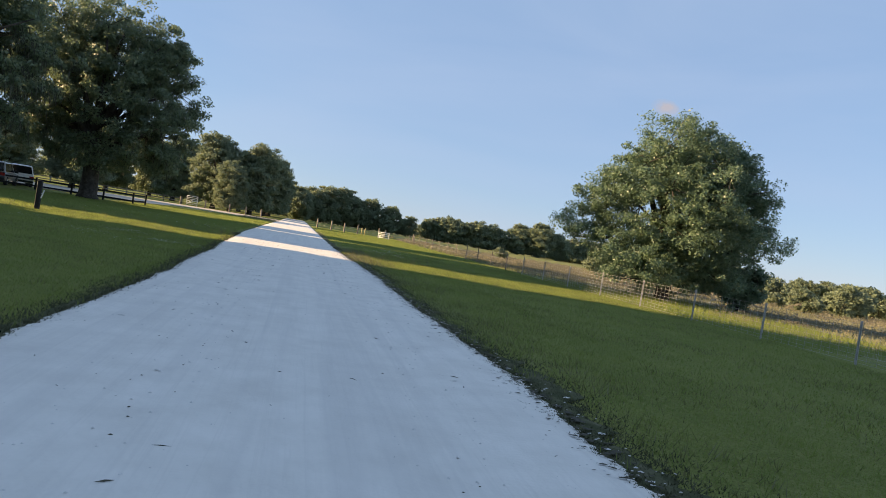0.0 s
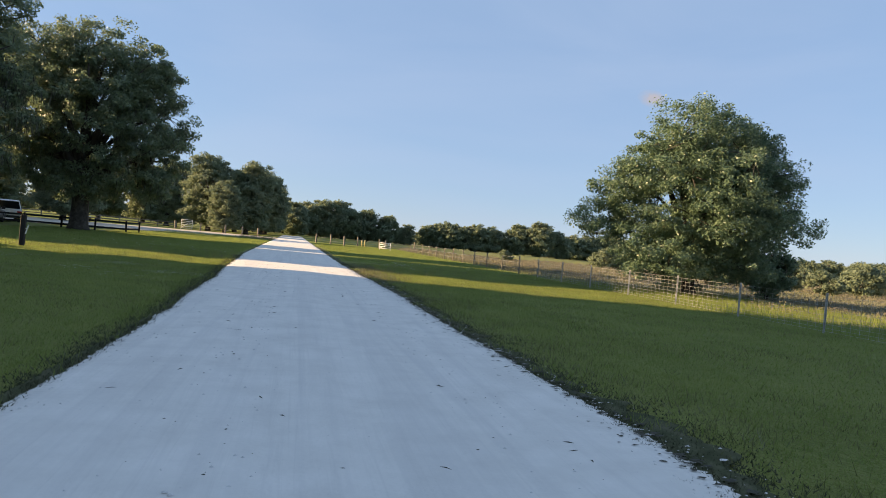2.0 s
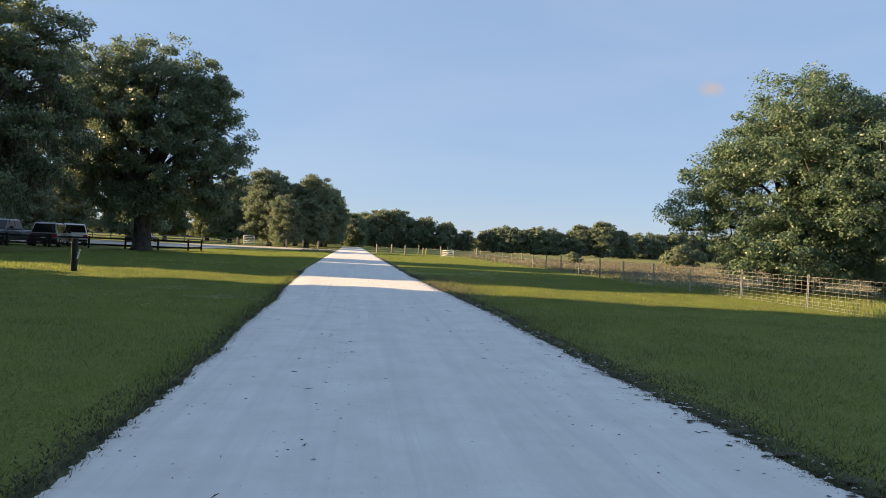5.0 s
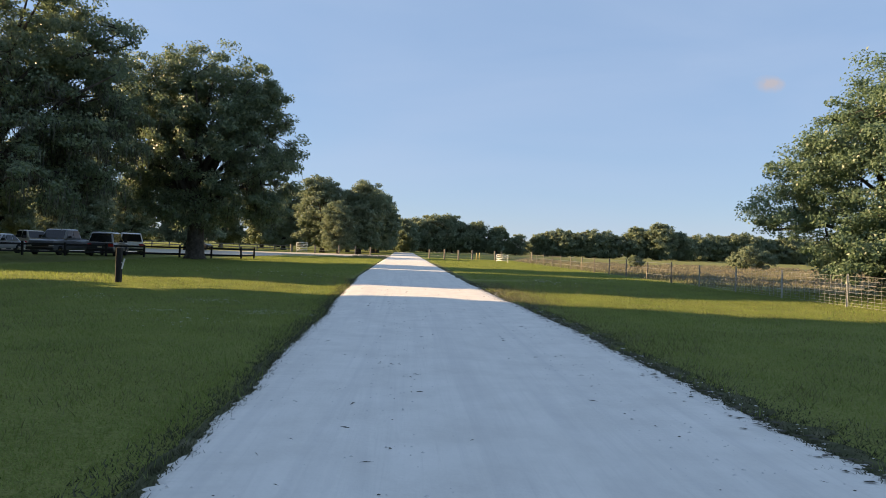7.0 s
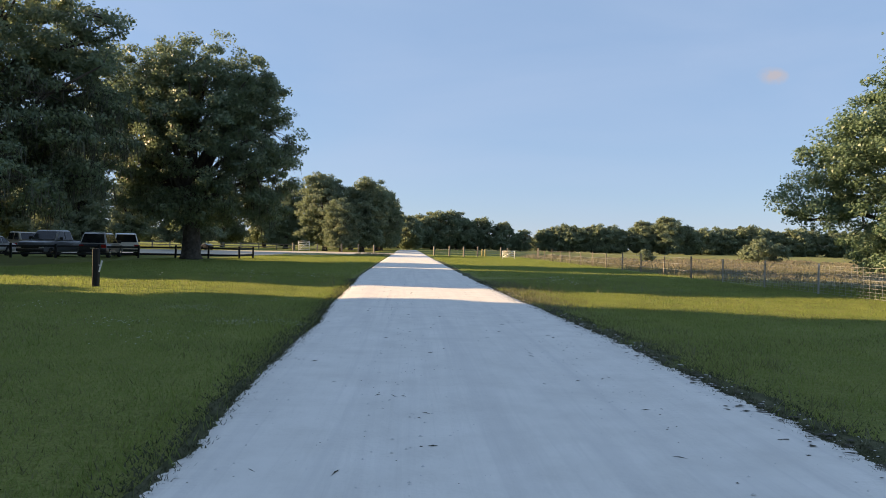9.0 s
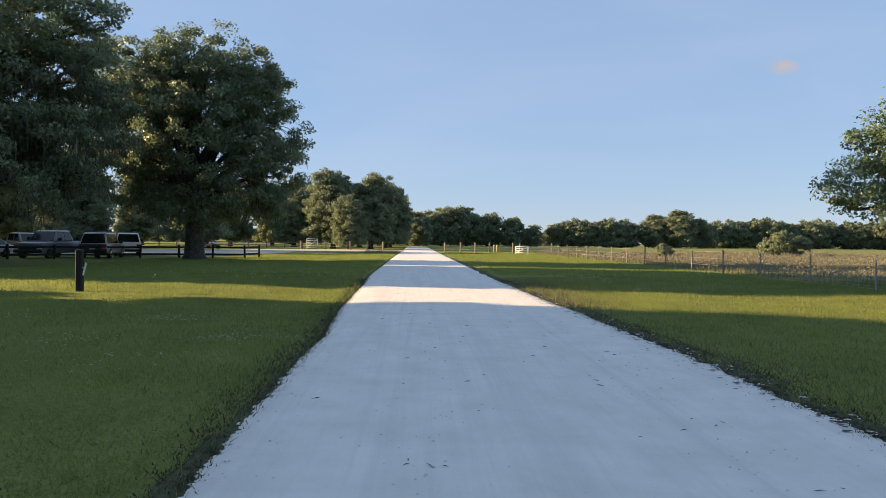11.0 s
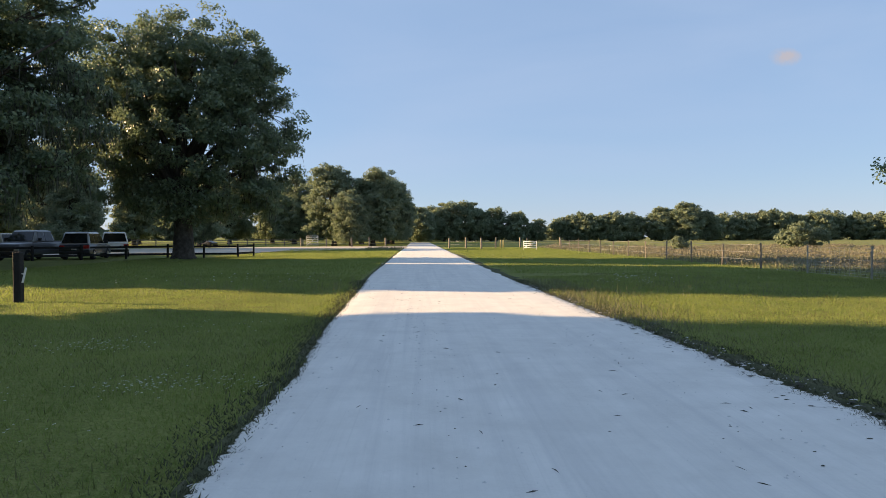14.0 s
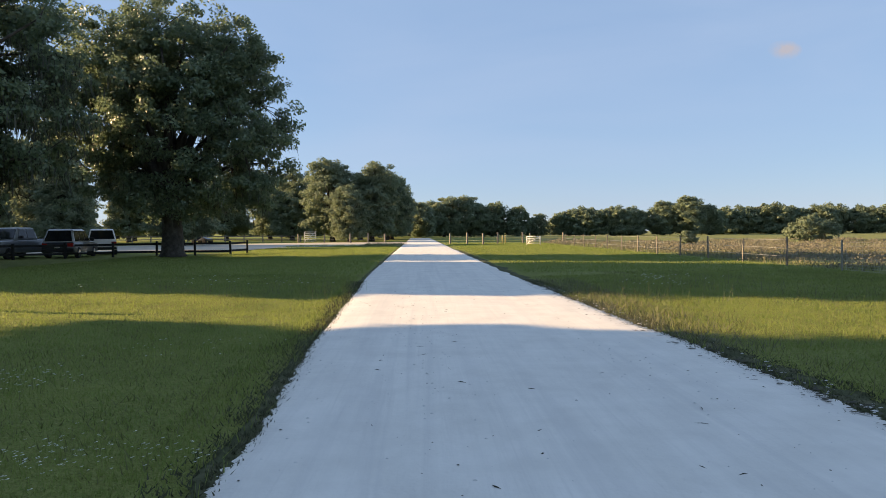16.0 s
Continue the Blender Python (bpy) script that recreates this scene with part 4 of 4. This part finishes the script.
for _ in range(2600):
    y = 24 + 86 * rng.uniform() ** 1.25
    x = rng.uniform(15.0, 24 + 0.75 * y)
    lump = noise.noise((x * 0.09, y * 0.09, 4.0)) + 0.6 * noise.noise((x * 0.3, y * 0.3, 1.0))
    if lump < -0.05 or (y < 40 and x < 19) or (abs(x - 20.3) < 5.5 and abs(y - 33) < 5.5):
        continue
    h = (0.28 + 0.4 * max(0.0, lump)) * rng.uniform(0.6, 1.5)
    n = 64
    d = rng.normal(0, 1, (n, 3)) * np.array([0.55 * h + 0.25, 0.55 * h + 0.25, 0.0])
    d[:, 2] = h * rng.uniform(0.0, 1.0, n) ** 0.8 * np.exp(-(d[:, 0] ** 2 + d[:, 1] ** 2) / 0.9)
    brush.append(leaf_polys(rng, d + np.array([x, y, 0.03]), np.zeros((n, 3)), 0.035 + 0.0009 * y))
tagged(new("brush", soup("brush", np.concatenate(brush), BRUSH)), "brown and olive knee-high brush in the rough pasture", "brush", kind="stuff")

# straw-coloured seed heads and dry grass
dry = []
p = scatter(500, -9, -2.9, 30.5, 34.5)
dry.append(blades(clumped(p, 0.6, -0.05), 0.36, 0.004, 0.35))
p = scatter(900, 2.1, 9, 29.5, 36)
dry.append(blades(clumped(p, 0.7, -0.1), 0.34, 0.004, 0.45))
p = scatter(2500, 2.2, 3.4, 24, 36, 0.02)
dry.append(blades(p, 0.13, 0.006, 0.9))
p = scatter(4000, 2.0, 4.0, 2, 34, 0.02)
dry.append(blades(clumped(p, 1.1, 0.1), 0.12, 0.004, 0.9))
for x0, x1, y0, y1, n, h, w in ((14.6, 18, 34, 62, 3000, 0.25, 0.012), (22, 45, 20, 34, 9000, 0.22, 0.014), (18, 45, 34, 64, 16000, 0.22, 0.014), (14.5, 40, 50, 75, 9000, 0.24, 0.018), (14.5, 60, 75, 100, 6000, 0.28, 0.03), (45, 80, 25, 70, 8000, 0.35, 0.03), (-8, -3.5, 84, 96, 900, 0.3, 0.03)):
    dry.append(blades(clumped(scatter(n, x0, x1, y0, y1), 0.25, -0.3), h, w, 0.5))
tagged(new("dry_grass", soup("dry_grass", np.concatenate(dry), DRY)), "tall straw-coloured dry grass in the pasture", "grass", kind="stuff")


def flower_patch(label, spots, height, size):
    """Small white flower heads on thin stalks, one patch."""
    heads, stalks = [], []
    for x, y in spots:
        z = ground_z(x, y)
        h = height * rng.uniform(0.6, 1.3)
        s = size * rng.uniform(0.7, 1.3)
        t = rng.normal(0, 0.3, 2)
        c = np.array([x + t[0] * 0.04, y + t[1] * 0.04, z + h])
        for k in range(5):
            a = k * 1.257 + rng.uniform(0, 1)
            d1 = np.array([math.cos(a), math.sin(a), 0.35 * math.sin(a + 2)]) * s
            d2 = np.array([math.cos(a + 0.8), math.sin(a + 0.8), 0.3]) * s * 0.7
            heads.append([c, c + d2, c + d1 * 1.1, c + d1 * 0.7 - d2 * 0.4])
        stalks.append([[x - 0.003, y, z], [x + 0.003, y, z], c])
    ob = thing("flower_patch", label, "flowers", pose(0, 0, 0), "white flower patches")
    tagged(part("flower_head", soup("flower_head", np.array(heads), PETAL), ob), kind="stuff")
    tagged(part("stalk", soup("stalk", np.array(stalks), GRASS), ob), kind="stuff")


for cx, cy, rx, ry, n in ((-3.75, 20.3, 0.55, 0.45, 60), (-5.3, 22.7, 0.7, 0.5, 50), (-3.0, 20.4, 0.25, 0.2, 18), (-5.6, 20.0, 0.9, 0.5, 30), (-8.5, 22.6, 0.6, 0.4, 18), (-4.6, 18.4, 0.7, 0.5, 20), (-4.3, 24.5, 0.9, 0.6, 16)):
    flower_patch("small white clover flowers in the mown verge", [(cx + rng.normal(0, rx * 0.6), cy + rng.normal(0, ry * 0.6)) for _ in range(n * 2)], 0.105, 0.012)
flower_patch("white-headed weeds in the sunlit verge", [(4.6 + rng.normal(0, 0.6), 31.8 + rng.normal(0, 0.3)) for _ in range(50)], 0.36, 0.025)
flower_patch("white-headed weeds in the shaded verge", [(-6.2 + rng.normal(0, 1.6), 32.8 + rng.normal(0, 0.5)) for _ in range(50)], 0.34, 0.022)


def pebbles(name, label, spots, size, mat, flat=0.4):
    """Loose chips: squat uneven pyramids with a shared top, as one scatter."""
    tris = []
    for x, y, z in spots:
        s = size * rng.uniform(0.35, 1.6)
        a0, el = rng.uniform(0, 6.28), rng.uniform(0.5, 1.0)
        ring = [(x + math.cos(a0 + k * 1.257) * s * rng.uniform(0.7, 1.2), y + math.sin(a0 + k * 1.257) * s * el * rng.uniform(0.7, 1.2), z) for k in range(5)]
        top = (x, y, z + s * flat)
        for k in range(5):
            tris.append([ring[k], ring[(k + 1) % 5], top])
    tagged(new(name, soup(name, np.array(tris), mat)), label, "litter", kind="stuff")


def road_spots(n, lo, hi, y0=1, y1=34):
    out = []
    for _ in range(n):
        y, f = rng.uniform(y0, y1), rng.uniform(lo, hi)
        out.append((road_left(y) + (road_right(y) - road_left(y)) * f, y, 0.034))
    return out


pebbles("litter", "dark bits of leaf and bark on the white road", road_spots(900, 0.03, 0.97), 0.009, STONE_DARK)
pebbles("gravel", "pale loose limestone chips on the road", road_spots(1800, 0.02, 0.98), 0.012, STONE_PALE, 0.6)
spots = []
for _ in range(500):
    y = rng.uniform(2, 34)
    spots.append((road_right(y) + rng.normal(0.0, 0.14), y, 0.03))
pebbles("gravel", "pale chips spilled past the road's edge", spots, 0.011, STONE_PALE, 0.4)

# dark sods and mats creeping over the road's east edge
mats = []
for _ in range(1300):
    y = rng.uniform(2, 34)
    off = -abs(rng.normal(0, 0.22)) + 0.10
    x, s = road_right(y) + off, 0.012 + 0.06 * rng.uniform() ** 2.5 * (0.8 if off > -0.25 else 0.4)
    ring = []
    for k in range(9):
        a = k * 2 * math.pi / 9
        q = s * rng.uniform(0.2, 1.25)
        ring.append((x + math.cos(a) * q * 1.2, y + math.sin(a) * q * 0.7, 0.040))
    for k in range(9):
        mats.append([ring[k], ring[(k + 1) % 9], (x, y, 0.040 + s * 0.12)])
tagged(new("sods", soup("sods", np.array(mats), STONE_DARK)), "dark sods creeping over the white road edge", "litter", kind="stuff")

# scabs of pale crust left standing in the soil past the east edge
scabs = []
for _ in range(260):
    y = rng.uniform(2, 34)
    x, q = road_right(y) + abs(rng.normal(0.0, 0.15)), 0.006 + 0.028 * rng.uniform() ** 2
    z = max(0.0, ground_z(x, y)) + 0.022
    ring = [(x + math.cos(k * 0.785) * q * rng.uniform(0.5, 1.3) * 1.5, y + math.sin(k * 0.785) * q * rng.uniform(0.4, 1.1), z) for k in range(8)]
    for k in range(8):
        scabs.append([ring[k], ring[(k + 1) % 8], (x, y, z + 0.01)])
tagged(new("crust", soup("crust", np.array(scabs), STONE_PALE)), "pale scabs of road crust in the verge soil", "litter", kind="stuff")

# twigs and dead leaves
sticks = []
for _ in range(170):
    y, f = rng.uniform(1, 34), rng.uniform(0.04, 0.96)
    x = road_left(y) + (road_right(y) - road_left(y)) * f
    a, q, w = rng.uniform(0, 6.28), rng.uniform(0.015, 0.06), rng.uniform(0.002, 0.007)
    d, n = np.array([math.cos(a), math.sin(a), 0]) * q, np.array([-math.sin(a), math.cos(a), 0]) * w
    c = np.array([x, y, 0.038])
    up = np.array([0, 0, w * 1.4])
    sticks.append([c - d - n, c - d * 0.2 + n * 0.4 - n, c + d - n * 0.3, c + up])
    sticks.append([c - d - n, c + up, c + d - n * 0.3, c + d * 0.1 + n])
tagged(new("twigs", soup("twigs", np.array(sticks), STONE_DARK)), "dry twigs and dead leaves on the white road", "litter", kind="stuff")

# small evening cloud; the daylight on it is put into emission
CLOUD = bpy.data.materials.new("thin_cloud")
CLOUD.use_nodes = True
cn = CLOUD.node_tree
cl = cn.links.new
glow = cn.nodes.new("ShaderNodeEmission")
glow.inputs["Color"].default_value, glow.inputs["Strength"].default_value = (0.90, 0.87, 0.93, 1), 0.225
tp = cn.nodes.new("ShaderNodeBsdfTransparent")
cm = cn.nodes.new("ShaderNodeMixShader")
tc = cn.nodes.new("ShaderNodeTexCoord")
mp = cn.nodes.new("ShaderNodeMapping")
mp.inputs["Scale"].default_value = (1 / 62, 0.0, 1 / 34)
gr = cn.nodes.new("ShaderNodeTexGradient")
gr.gradient_type = "SPHERICAL"
nz = cn.nodes.new("ShaderNodeTexNoise")
nz.inputs["Scale"].default_value, nz.inputs["Detail"].default_value = 0.035, 5
mu = cn.nodes.new("ShaderNodeMath")
mu.operation = "MULTIPLY"
mr = cn.nodes.new("ShaderNodeMapRange")
mr.inputs[1].default_value, mr.inputs[2].default_value, mr.inputs[4].default_value = 0.06, 0.42, 0.75
cl(tc.outputs["Object"], mp.inputs["Vector"])
cl(mp.outputs["Vector"], gr.inputs["Vector"])
cl(tc.outputs["Object"], nz.inputs["Vector"])
cl(gr.outputs["Fac"], mu.inputs[0])
cl(nz.outputs["Fac"], mu.inputs[1])
cl(mu.outputs[0], mr.inputs[0])
cl(mr.outputs[0], cm.inputs[0])
cl(tp.outputs[0], cm.inputs[1])
cl(glow.outputs[0], cm.inputs[2])
cl(cm.outputs[0], cn.nodes["Material Output"].inputs["Surface"])
vs, fs = [(0, -14, 0)], []
for i in range(1, 7):
    for k in range(28):
        a, r = 2 * math.pi * k / 28, i / 6
        vs.append((70 * r * math.cos(a), -14 * (1 - r * r), 40 * r * math.sin(a)))
for k in range(28):
    fs.append((0, 1 + k, 1 + (k + 1) % 28))
    for i in range(5):
        p, q = 1 + i * 28 + k, 1 + i * 28 + (k + 1) % 28
        fs.append((p, p + 28, q + 28, q))
cloud = new("cloud", mesh_from("cloud", vs, fs, CLOUD, True))
cloud.matrix_basis = pose(1062, 1892, 527)
tagged(cloud, "small pale cloud low in the evening sky", "cloud", kind="structure")
